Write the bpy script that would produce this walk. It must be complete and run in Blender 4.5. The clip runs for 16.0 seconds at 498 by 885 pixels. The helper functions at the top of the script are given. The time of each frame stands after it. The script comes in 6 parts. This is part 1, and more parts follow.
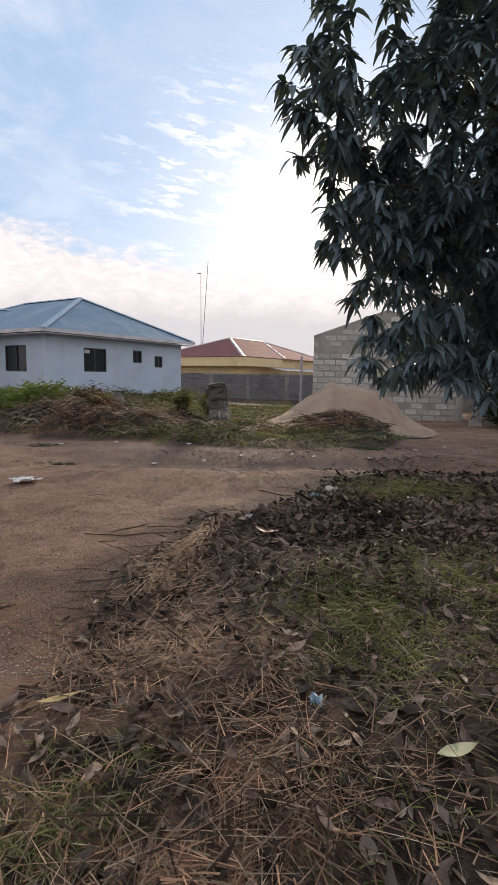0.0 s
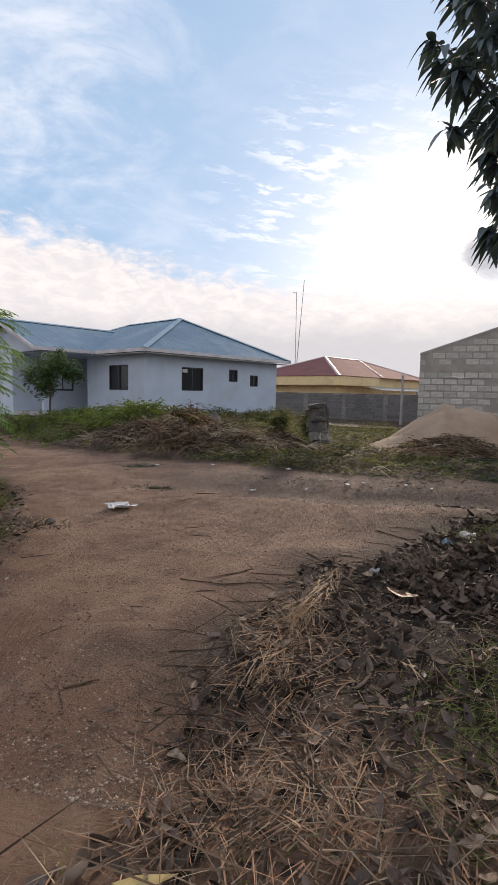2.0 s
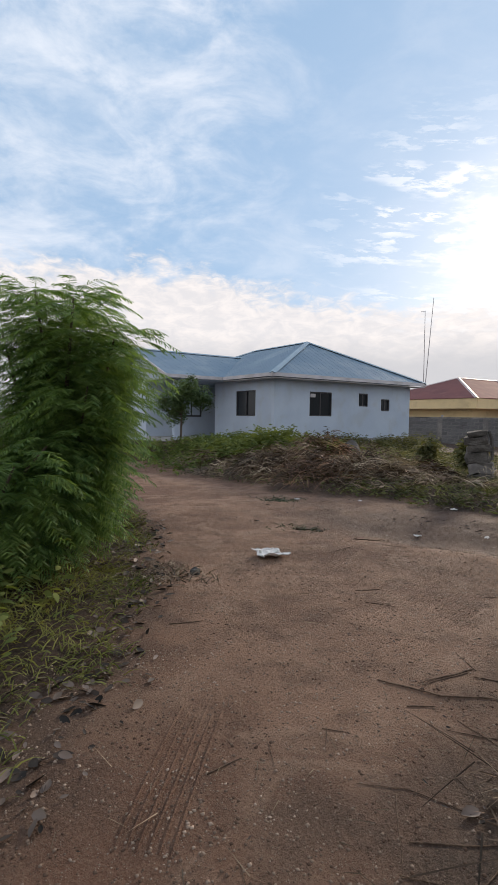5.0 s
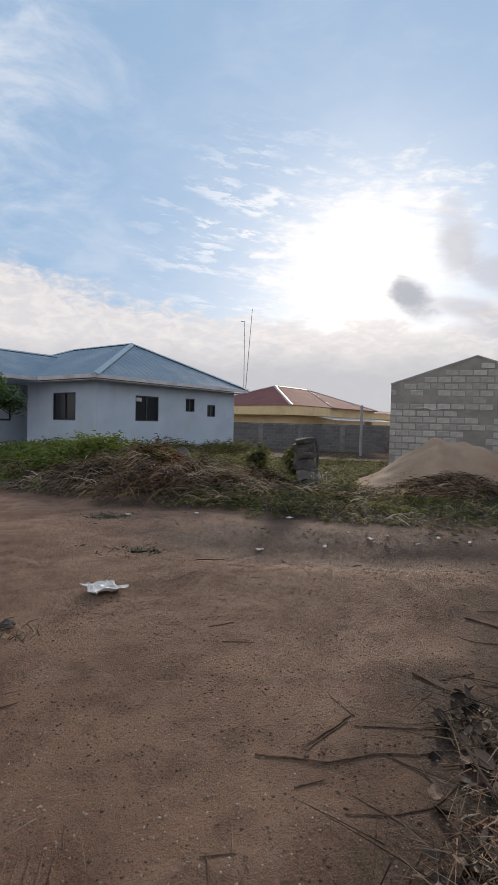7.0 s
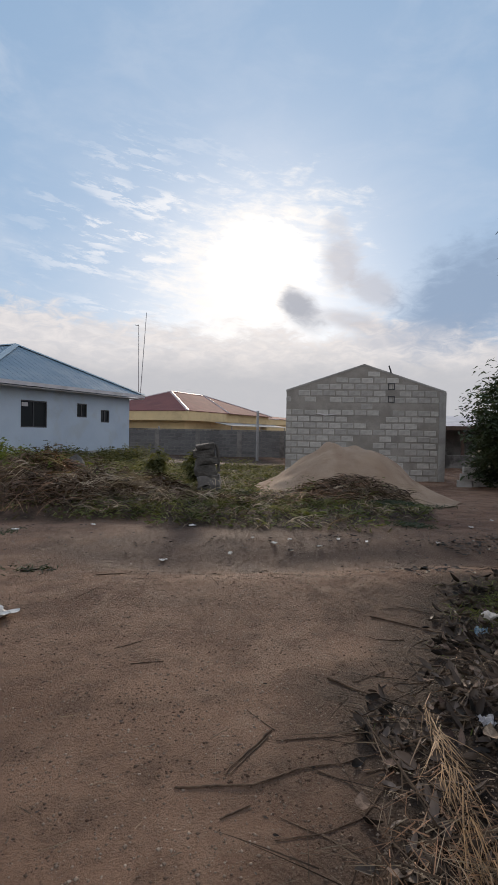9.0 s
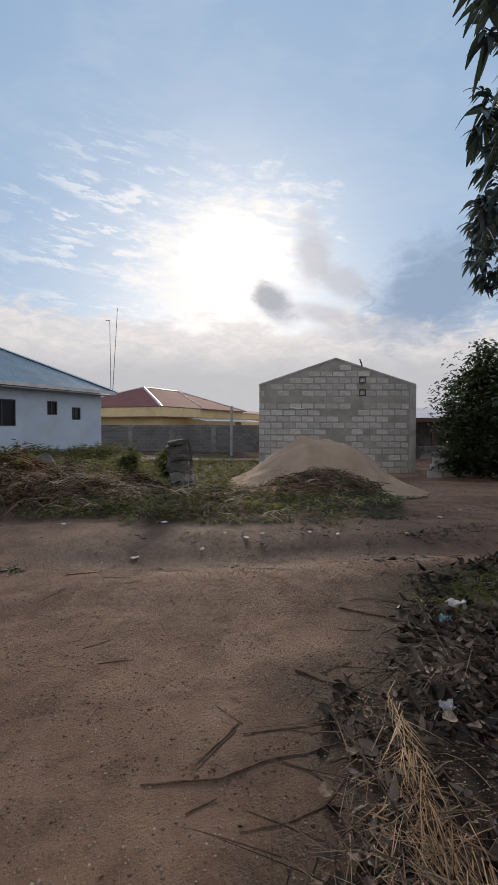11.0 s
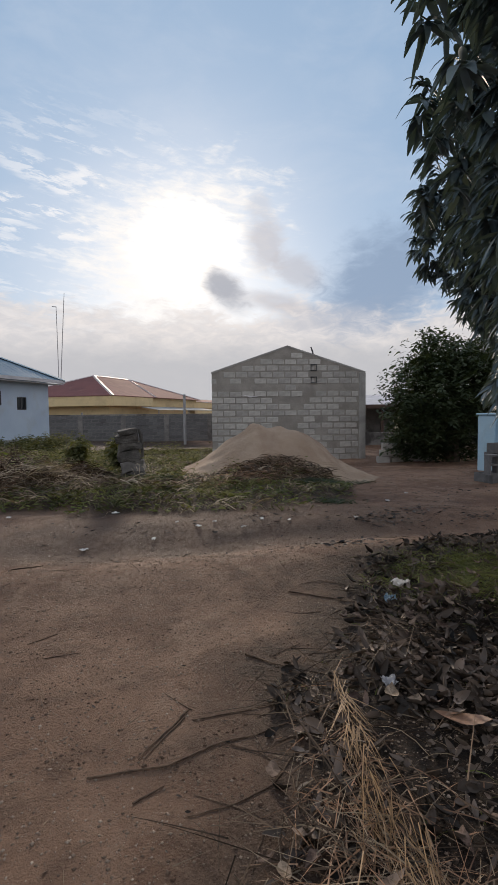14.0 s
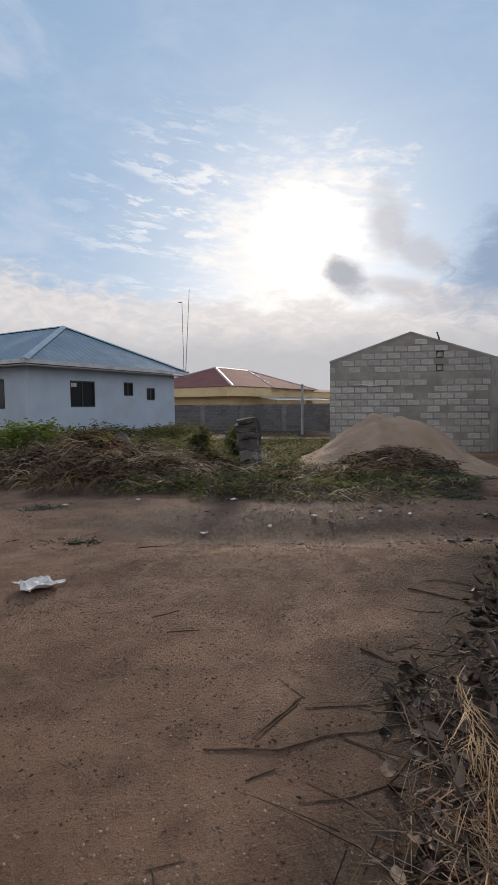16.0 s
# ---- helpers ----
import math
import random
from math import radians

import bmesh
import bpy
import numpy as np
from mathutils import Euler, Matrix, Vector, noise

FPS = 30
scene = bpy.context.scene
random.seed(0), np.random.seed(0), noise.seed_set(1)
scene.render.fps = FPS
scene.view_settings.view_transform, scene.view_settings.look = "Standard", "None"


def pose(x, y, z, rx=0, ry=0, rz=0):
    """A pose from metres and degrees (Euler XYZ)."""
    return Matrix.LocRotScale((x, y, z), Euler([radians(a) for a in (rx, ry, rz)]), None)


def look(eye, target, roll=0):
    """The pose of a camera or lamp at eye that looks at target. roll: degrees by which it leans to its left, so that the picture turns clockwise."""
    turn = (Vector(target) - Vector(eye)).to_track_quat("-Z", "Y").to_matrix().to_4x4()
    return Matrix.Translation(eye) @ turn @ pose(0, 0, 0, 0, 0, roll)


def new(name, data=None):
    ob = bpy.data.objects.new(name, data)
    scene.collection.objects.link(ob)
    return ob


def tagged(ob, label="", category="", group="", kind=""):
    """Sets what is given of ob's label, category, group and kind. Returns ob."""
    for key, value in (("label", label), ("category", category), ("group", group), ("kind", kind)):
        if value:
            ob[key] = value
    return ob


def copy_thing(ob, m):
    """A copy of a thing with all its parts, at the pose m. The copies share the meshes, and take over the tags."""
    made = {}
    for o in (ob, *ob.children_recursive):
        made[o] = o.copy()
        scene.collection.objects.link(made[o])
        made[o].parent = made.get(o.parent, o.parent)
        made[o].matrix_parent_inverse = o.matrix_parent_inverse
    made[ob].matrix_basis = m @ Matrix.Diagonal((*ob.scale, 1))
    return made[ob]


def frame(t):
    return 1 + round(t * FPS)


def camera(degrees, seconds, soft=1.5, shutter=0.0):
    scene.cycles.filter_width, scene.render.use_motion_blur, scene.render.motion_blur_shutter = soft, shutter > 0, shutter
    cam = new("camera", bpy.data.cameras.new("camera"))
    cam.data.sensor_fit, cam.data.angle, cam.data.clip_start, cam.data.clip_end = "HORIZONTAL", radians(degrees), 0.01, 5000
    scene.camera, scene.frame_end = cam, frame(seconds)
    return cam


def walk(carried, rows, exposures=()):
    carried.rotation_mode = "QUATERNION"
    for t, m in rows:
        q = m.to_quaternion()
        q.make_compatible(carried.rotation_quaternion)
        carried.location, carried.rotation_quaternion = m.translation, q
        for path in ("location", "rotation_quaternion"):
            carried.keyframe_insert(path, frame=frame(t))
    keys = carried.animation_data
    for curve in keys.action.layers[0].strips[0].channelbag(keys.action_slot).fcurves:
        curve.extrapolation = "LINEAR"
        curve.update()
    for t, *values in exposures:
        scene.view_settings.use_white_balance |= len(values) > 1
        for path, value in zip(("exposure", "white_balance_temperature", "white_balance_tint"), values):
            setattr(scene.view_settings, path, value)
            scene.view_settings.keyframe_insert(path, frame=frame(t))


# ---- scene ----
# ---------------------------------------------------------------- camera
cam = camera(52.1, 16.0, soft=1.1)
ROWS = [
    (0.0, 0.019, 0.007, 1.479, 0.38, -7.39, -0.89),
    (0.5, -0.077, 0.163, 1.477, 2.53, -6.55, -2.31),
    (1.0, -0.194, 0.336, 1.488, 4.85, -5.88, -2.36),
    (1.5, -0.250, 0.536, 1.483, 7.27, -5.90, -1.45),
    (2.0, -0.280, 0.777, 1.505, 10.55, -5.48, -1.21),
    (2.5, -0.391, 0.935, 1.502, 12.43, -4.67, -1.21),
    (3.0, -0.551, 1.117, 1.519, 11.75, -3.54, -0.94),
    (3.5, -0.652, 1.249, 1.514, 13.58, -3.31, -0.93),
    (3.7, -0.703, 1.304, 1.518, 15.90, -3.28, -0.92),
    (4.7, -1.000, 1.570, 1.535, 23.60, -3.00, -0.86),
    (5.8, -1.330, 1.838, 1.554, 20.70, -2.66, -0.80),
    (6.0, -1.376, 1.904, 1.557, 17.30, -2.83, -0.79),
    (6.5, -1.392, 2.136, 1.570, 10.08, -3.04, -0.91),
    (7.0, -1.457, 2.242, 1.596, 3.76, -2.16, -1.35),
    (7.5, -1.571, 2.339, 1.592, -3.04, -1.22, -0.94),
    (8.0, -1.624, 2.374, 1.590, -4.69, -1.08, -0.85),
    (8.5, -1.617, 2.381, 1.592, -6.70, -1.20, -1.02),
    (9.0, -1.559, 2.397, 1.588, -7.95, -1.27, -1.05),
    (11.5, -1.483, 2.372, 1.602, -11.45, -2.14, 0.09),
    (12.0, -1.474, 2.384, 1.596, -12.40, -2.46, 0.08),
    (12.5, -1.469, 2.384, 1.590, -13.80, -2.71, -0.02),
    (13.0, -1.450, 2.381, 1.594, -15.01, -2.89, 0.14),
    (13.5, -1.438, 2.388, 1.582, -15.69, -2.99, 0.22),
    (14.0, -1.436, 2.377, 1.589, -15.86, -3.18, 0.55),
    (14.5, -1.422, 2.387, 1.583, -15.24, -3.38, 0.64),
    (15.0, -1.409, 2.395, 1.578, -13.44, -3.55, 0.65),
    (15.5, -1.413, 2.409, 1.567, -9.36, -3.77, 0.49),
    (16.0, -1.427, 2.405, 1.572, -2.71, -4.14, 0.60),
]
walk(cam, [(t, pose(x, y, z, 90 + pitch, roll, yaw)) for t, x, y, z, yaw, pitch, roll in ROWS],
     exposures=[(0.0, 0.38, 6800, 16), (1.5, 0.34, 6740, 15), (3.5, 0.27, 6650, 13), (6.0, 0.20, 6550, 12), (7.5, -0.01, 6500, 12), (9.0, -0.04, 6500, 12), (12.0, -0.06, 6550, 12), (16.0, -0.06, 6550, 12)])

# ---------------------------------------------------------------- sun and sky
SUN_AZ, SUN_EL = 9.0, 17.0      # degrees right of +y, degrees up
sun = new("sun", bpy.data.lights.new("sun", "SUN"))
sun.data.energy, sun.data.angle, sun.data.color = 2.8, radians(7), (1.0, 0.84, 0.66)
sun_dir = Vector((math.sin(radians(SUN_AZ)) * math.cos(radians(SUN_EL)), math.cos(radians(SUN_AZ)) * math.cos(radians(SUN_EL)), math.sin(radians(SUN_EL))))
sun.matrix_world = look(sun_dir * 60, (0, 0, 0))


class Nodes:
    """Small helper to wire shader nodes."""

    def __init__(self, tree):
        self.tree = tree
        tree.nodes.clear()

    def add(self, kind, ins=None, **props):
        n = self.tree.nodes.new(kind)
        for k, v in props.items():
            setattr(n, k, v)
        for k, v in (ins or {}).items():
            self.put(n.inputs[k], v)
        return n

    def put(self, socket, v):
        if hasattr(v, "is_output"):
            self.tree.links.new(v, socket)
        else:
            socket.default_value = v

    def math(self, op, a, b=0.0, clamp=False):
        n = self.add("ShaderNodeMath", operation=op, use_clamp=clamp)
        self.put(n.inputs[0], a)
        self.put(n.inputs[1], b)
        return n.outputs[0]

    def mix(self, f, a, b, blend="MIX"):
        n = self.add("ShaderNodeMix", data_type="RGBA", blend_type=blend)
        n.clamp_factor = True
        self.put(n.inputs[0], f)
        self.put(n.inputs[6], a)
        self.put(n.inputs[7], b)
        return n.outputs[2]

    def ramp(self, f, a, b, c=0.0, d=1.0, smooth=True):
        n = self.add("ShaderNodeMapRange", interpolation_type="SMOOTHSTEP" if smooth else "LINEAR")
        for i, v in enumerate((f, a, b, c, d)):
            self.put(n.inputs[i], v)
        return n.outputs[0]

    def noise(self, vec, scale, detail=4.0, rough=0.55, dist=0.0):
        n = self.add("ShaderNodeTexNoise", {"Scale": scale, "Detail": detail, "Roughness": rough, "Distortion": dist})
        if vec is not None:
            self.put(n.inputs["Vector"], vec)
        return n.outputs["Fac"]


def rgb(r, g, b):
    return (r, g, b, 1.0)


world = bpy.data.worlds.new("sky")
scene.world = world
world.use_nodes = True
W = Nodes(world.node_tree)
sky = W.add("ShaderNodeTexSky", sky_type="NISHITA")
sky.sun_disc, sky.sun_elevation, sky.sun_rotation = False, radians(SUN_EL), radians(SUN_AZ)
sky.air_density, sky.dust_density, sky.ozone_density = 1.0, 1.5, 2.0
coord = W.add("ShaderNodeTexCoord").outputs["Generated"]
sep = W.add("ShaderNodeSeparateXYZ", {0: coord})
dx, dy, dz = sep.outputs
az = W.math("MULTIPLY", W.math("ARCTAN2", dx, dy), 57.2958)
el = W.math("MULTIPLY", W.math("ARCSINE", dz), 57.2958)
flat = W.add("ShaderNodeCombineXYZ", {0: W.math("MULTIPLY", az, 0.1), 1: W.math("MULTIPLY", el, 0.22), 2: 0.0}).outputs[0]
wob = W.math("SUBTRACT", W.noise(flat, 1.6, 5), 0.5)
fine = W.noise(flat, 4.5, 6, 0.62, 0.6)


def bump_at(a0, e0, ra, re, tilt=0.0, edge=0.75, rough=0.6, extra=None):
    """A soft-edged patch of cloud round a direction, its rim broken up by noise."""
    c, s = math.cos(radians(tilt)), math.sin(radians(tilt))
    da, de = W.math("SUBTRACT", az, a0), W.math("SUBTRACT", el, e0)
    u = W.math("ADD", W.math("MULTIPLY", da, c / ra), W.math("MULTIPLY", de, s / ra))
    v = W.math("ADD", W.math("MULTIPLY", da, -s / re), W.math("MULTIPLY", de, c / re))
    r = W.math("SQRT", W.math("ADD", W.math("MULTIPLY", u, u), W.math("MULTIPLY", v, v)))
    r = W.math("ADD", r, W.math("MULTIPLY", W.math("ADD", W.math("SUBTRACT", fine, 0.5), W.math("MULTIPLY", wob, 0.7)), rough))
    if extra is not None:
        r = W.math("ADD", r, extra)
    return W.ramp(r, 1.0 + edge * 0.5, 1.0 - edge, 0.0, 1.0)


clear = W.mix(1.0, sky.outputs[0], rgb(0.085, 0.085, 0.085), "MULTIPLY")
clear = W.mix(0.75, clear, rgb(0.345, 0.53, 0.76))
# high thin veil, then the broken cloud deck low on the sky
veil = W.ramp(W.noise(flat, 0.9, 6, 0.6, 0.4), 0.38, 0.75)
veil_side = W.ramp(az, -12.0, -32.0, 0.16, 0.75)
color = W.mix(W.math("MULTIPLY", veil, veil_side), clear, rgb(0.80, 0.84, 0.90))
# the bright thin overcast that covers the sky away from the sun
back = W.math("MULTIPLY", W.ramp(W.math("ABSOLUTE", az), 55.0, 95.0), W.ramp(veil, 0.0, 1.0, 0.75, 1.0))
color = W.mix(back, color, rgb(0.74, 0.77, 0.82))
deck_top = W.math("ADD", W.ramp(az, -6.0, -34.0, 11.6, 15.6), W.math("MULTIPLY", W.math("ADD", wob, W.math("MULTIPLY", W.math("SUBTRACT", fine, 0.5), 0.7)), 8.0))
deck = W.ramp(W.math("SUBTRACT", el, deck_top), 1.2, -1.8)
deck_color = W.mix(W.ramp(fine, 0.35, 0.7), rgb(0.72, 0.70, 0.70), rgb(0.87, 0.82, 0.785))
color = W.mix(W.math("MULTIPLY", deck, 0.9), color, deck_color)
# small high puffs near the sun
rows = W.add("ShaderNodeCombineXYZ", {0: W.math("MULTIPLY", az, 0.1), 1: W.math("ADD", W.math("MULTIPLY", el, 0.42), W.math("MULTIPLY", az, 0.05)), 2: 3.0}).outputs[0]
gather = W.ramp(W.noise(rows, 1.3, 3, 0.5), 0.40, 0.58)
puffs = W.math("MULTIPLY", W.math("MULTIPLY", W.ramp(W.noise(rows, 3.1, 7, 0.64, 0.2), 0.47, 0.58), gather), bump_at(-1.0, 19.0, 14.0, 9.5, 0, 0.9, 0.3))
color = W.mix(W.math("MULTIPLY", puffs, 0.8), color, rgb(1.0, 1.0, 1.0))
# a soft bank of white cloud higher up
bank = W.math("MULTIPLY", bump_at(-42.0, 31.0, 13.0, 12.0, 20, 0.9, 1.5), W.ramp(W.noise(flat, 2.0, 6, 0.6, 0.3), 0.30, 0.62, 0.35, 1.0))
color = W.mix(W.math("MULTIPLY", bank, 0.36), color, rgb(0.80, 0.85, 0.91))
# haze low over the horizon
haze = W.ramp(W.math("ADD", el, W.math("MULTIPLY", wob, 5.0)), 9.8, 5.0)
color = W.mix(W.math("MULTIPLY", haze, 0.9), color, rgb(0.54, 0.55, 0.575))
# the glow of the veiled sun
streak = W.math("MULTIPLY", W.math("SUBTRACT", W.noise(rows, 2.2, 6, 0.62, 0.5), 0.5), -2.4)
glow = bump_at(8.0, 18.2, 9.4, 6.2, 16, 0.85, 1.4, streak)
color = W.mix(glow, color, rgb(1.06, 1.03, 0.98))
core = bump_at(9.2, 17.4, 4.8, 3.8, 0, 1.0, 0.9, W.math("MULTIPLY", streak, 0.4))
color = W.mix(core, color, rgb(2.2, 2.05, 1.8))
# dark clouds in front of it
for a0, e0, ra, re, tilt, k, c in (
        (13.2, 13.8, 3.3, 1.8, -38, 0.95, (0.46, 0.48, 0.53)), (17.9, 18.2, 2.2, 3.0, 10, 0.70, (0.60, 0.59, 0.62)), (17.2, 21.6, 1.6, 1.4, 0, 0.45, (0.66, 0.66, 0.69)),
        (21.6, 15.2, 3.0, 1.8, -30, 0.65, (0.56, 0.56, 0.60)), (19.0, 12.2, 4.5, 1.1, -14, 0.6, (0.56, 0.55, 0.58)), (31.0, 14.2, 8.0, 5.0, 25, 0.9, (0.29, 0.39, 0.54)),
        (24.0, 10.2, 5.0, 1.6, 5, 0.45, (0.50, 0.53, 0.60))):
    color = W.mix(W.math("MULTIPLY", bump_at(a0, e0, ra, re, tilt, 0.6, 0.9), k), color, rgb(*c))
bg = W.add("ShaderNodeBackground", {"Color": color, "Strength": 1.0})
W.tree.links.new(bg.outputs[0], W.add("ShaderNodeOutputWorld").inputs[0])


# ---------------------------------------------------------------- materials
def surface(name, a, b, scale=6.0, fine_scale=60.0, rough=0.9, bump=0.3, bump_size=0.01, stain=None, stain_scale=1.2, stain_amount=0.5,
            metal=0.0, per_object=0.0, per_island=0.0, stretch=(1, 1, 1), spec=0.3):
    """Two colours mixed at a coarse and a fine scale, stains on top, fine relief."""
    m = bpy.data.materials.new(name)
    m.use_nodes = True
    N = Nodes(m.node_tree)
    vec = N.add("ShaderNodeTexCoord").outputs["Object"]
    if stretch != (1, 1, 1):
        vec = N.add("ShaderNodeMapping", {"Vector": vec, "Scale": stretch}).outputs[0]
    coarse, grain = N.noise(vec, scale, 5), N.noise(vec, fine_scale, 3, 0.6)
    f = N.ramp(N.math("ADD", N.math("MULTIPLY", coarse, 0.65), N.math("MULTIPLY", grain, 0.35)), 0.38, 0.62)
    c = N.mix(f, rgb(*a), rgb(*b))
    if stain:
        c = N.mix(N.math("MULTIPLY", N.ramp(N.noise(vec, stain_scale, 6, 0.6, 0.5), 0.48, 0.68), stain_amount), c, rgb(*stain))
    if per_object or per_island:
        if per_object:
            rnd = N.add("ShaderNodeObjectInfo").outputs["Random"]
        else:
            rnd = N.add("ShaderNodeNewGeometry").outputs["Random Per Island"]
        k = per_object or per_island
        hsv = N.add("ShaderNodeHueSaturation", {"Color": c, "Value": N.ramp(rnd, 0, 1, 1 - k, 1 + k, False), "Hue": N.ramp(rnd, 0, 1, 0.5 - 0.03 * k, 0.5 + 0.03 * k, False)})
        c = hsv.outputs[0]
    p = N.add("ShaderNodeBsdfPrincipled", {"Base Color": c, "Roughness": rough, "Metallic": metal, "Specular IOR Level": spec})
    if bump:
        bn = N.add("ShaderNodeBump", {"Strength": bump, "Distance": bump_size, "Height": N.math("ADD", grain, coarse)})
        N.put(p.inputs["Normal"], bn.outputs[0])
    N.tree.links.new(p.outputs[0], N.add("ShaderNodeOutputMaterial").inputs[0])
    return m


def leafy(name, dark, light, rough=0.45, through_light=0.35, spec=0.4, scale=1.5, skew=1.0):
    """Leaf material: varies leaf by leaf and in clumps, lets some light through."""
    m = bpy.data.materials.new(name)
    m.use_nodes = True
    N = Nodes(m.node_tree)
    vec = N.add("ShaderNodeTexCoord").outputs["Object"]
    rnd = N.add("ShaderNodeNewGeometry").outputs["Random Per Island"]
    f = N.math("ADD", N.math("MULTIPLY", rnd, 0.6), N.math("MULTIPLY", N.ramp(N.noise(vec, scale, 3), 0.35, 0.65), 0.4))
    if skew != 1.0:
        f = N.math("POWER", f, skew)
    c = N.mix(f, rgb(*dark), rgb(*light))
    p = N.add("ShaderNodeBsdfPrincipled", {"Base Color": c, "Roughness": rough, "Specular IOR Level": spec})
    tr = N.add("ShaderNodeBsdfTranslucent", {"Color": N.mix(1.0, c, rgb(1.3, 1.25, 0.6), "MULTIPLY")})
    mx = N.add("ShaderNodeMixShader", {0: through_light, 1: p.outputs[0], 2: tr.outputs[0]})
    N.tree.links.new(mx.outputs[0], N.add("ShaderNodeOutputMaterial").inputs[0])
    return m


def ground_material():
    m = bpy.data.materials.new("soil")
    m.use_nodes = True
    N = Nodes(m.node_tree)
    vec = N.add("ShaderNodeTexCoord").outputs["Object"]
    humus_shade = N.add("ShaderNodeAttribute", attribute_name="humus_shade").outputs["Fac"]
    damp = N.add("ShaderNodeAttribute", attribute_name="damp").outputs["Fac"]
    litter = N.add("ShaderNodeAttribute", attribute_name="litter").outputs["Fac"]
    big, mid, grit = N.noise(vec, 0.55, 5, 0.6, 0.4), N.noise(vec, 3.2, 6, 0.65), N.noise(vec, 75.0, 4, 0.75)
    crumb = N.noise(vec, 48.0, 5, 0.75)
    c = N.mix(N.ramp(big, 0.40, 0.60), rgb(0.190, 0.099, 0.063), rgb(0.350, 0.210, 0.140))
    c = N.mix(N.math("MULTIPLY", N.ramp(mid, 0.44, 0.68), 0.70), c, rgb(0.135, 0.076, 0.051))
    c = N.mix(N.math("MULTIPLY", N.ramp(N.noise(vec, 1.6, 6, 0.65, 1.0), 0.50, 0.66), 0.65), c, rgb(0.38, 0.250, 0.175))
    c = N.mix(N.math("MULTIPLY", N.ramp(grit, 0.40, 0.72), 0.55), c, rgb(0.29, 0.190, 0.133))
    # dark crumbs of earth, also carrying the relief's small shadows in their colour
    c = N.mix(N.math("MULTIPLY", N.ramp(crumb, 0.54, 0.68), 0.45), c, rgb(0.075, 0.044, 0.030))
    speck = N.add("ShaderNodeTexVoronoi", {"Vector": vec, "Scale": 85.0, "Randomness": 1.0})
    pick = N.math("MULTIPLY", N.ramp(speck.outputs["Distance"], 0.26, 0.12), N.ramp(N.noise(vec, 23.0, 3), 0.52, 0.62))
    c = N.mix(N.math("MULTIPLY", pick, 0.8), c, rgb(0.52, 0.44, 0.36))
    c = N.mix(N.math("MULTIPLY", damp, 0.85), c, N.mix(N.ramp(crumb, 0.35, 0.7), rgb(0.095, 0.065, 0.052), rgb(0.185, 0.132, 0.104)))
    c = N.mix(N.math("MULTIPLY", litter, N.ramp(mid, 0.25, 0.65, 0.5, 1.0)), c, N.mix(N.ramp(grit, 0.35, 0.7), rgb(0.045, 0.032, 0.025), rgb(0.140, 0.097, 0.072)))
    # dark humus, taken near black to hold the shade in gaps between litter
    c = N.mix(N.math("MULTIPLY", humus_shade, N.ramp(mid, 0.2, 0.6, 0.65, 1.0)), c, N.mix(N.ramp(grit, 0.3, 0.7), rgb(0.008, 0.006, 0.005), rgb(0.042, 0.027, 0.018)))
    p = N.add("ShaderNodeBsdfPrincipled", {"Base Color": c, "Roughness": 0.86, "Specular IOR Level": 0.27})
    hgt = N.math("ADD", N.math("ADD", N.math("MULTIPLY", mid, 1.2), N.math("MULTIPLY", crumb, 0.8)), N.math("ADD", N.math("MULTIPLY", grit, 0.40), N.math("MULTIPLY", pick, 0.25)))
    bn = N.add("ShaderNodeBump", {"Strength": 1.0, "Distance": 0.06, "Height": hgt})
    N.put(p.inputs["Normal"], bn.outputs[0])
    N.tree.links.new(p.outputs[0], N.add("ShaderNodeOutputMaterial").inputs[0])
    return m


SOIL = ground_material()
PLASTER = surface("painted_plaster", (0.53, 0.61, 0.71), (0.47, 0.55, 0.66), 0.8, 30, 0.85, 0.15, 0.004, (0.42, 0.44, 0.44), 0.9, 0.35)
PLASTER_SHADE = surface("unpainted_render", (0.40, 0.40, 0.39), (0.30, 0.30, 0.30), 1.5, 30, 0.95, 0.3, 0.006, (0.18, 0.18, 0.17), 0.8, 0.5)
BLUE_ROOF = surface("blue_roof_sheet", (0.100, 0.165, 0.225), (0.135, 0.200, 0.260), 0.6, 14, 0.42, 0.08, 0.003, (0.29, 0.33, 0.35), 0.7, 0.4, metal=0.25, spec=0.5)
RIDGE_CAP = surface("ridge_cap", (0.30, 0.38, 0.43), (0.25, 0.33, 0.39), 2, 20, 0.4, 0.05, 0.002, metal=0.3)
FASCIA = surface("fascia_board", (0.62, 0.59, 0.60), (0.52, 0.50, 0.52), 1.5, 20, 0.6, 0.08, 0.003, (0.30, 0.28, 0.26), 1.2, 0.4)
RED_ROOF = surface("red_roof_sheet", (0.21, 0.095, 0.090), (0.165, 0.080, 0.080), 0.5, 12, 0.85, 0.06, 0.003, (0.30, 0.15, 0.13), 0.5, 0.4, spec=0.08)
RED_CAP = surface("pale_ridge_cap", (0.52, 0.42, 0.40), (0.42, 0.34, 0.33), 2, 20, 0.5, 0.05, 0.002)
YELLOW = surface("yellow_plaster", (0.74, 0.58, 0.33), (0.66, 0.52, 0.30), 0.6, 20, 0.85, 0.1, 0.003, (0.40, 0.30, 0.18), 0.7, 0.35)
BLOCK = surface("concrete_block", (0.37, 0.355, 0.335), (0.51, 0.49, 0.46), 3.0, 70, 0.95, 0.6, 0.01, (0.33, 0.32, 0.31), 2.2, 0.5, per_object=0.16)
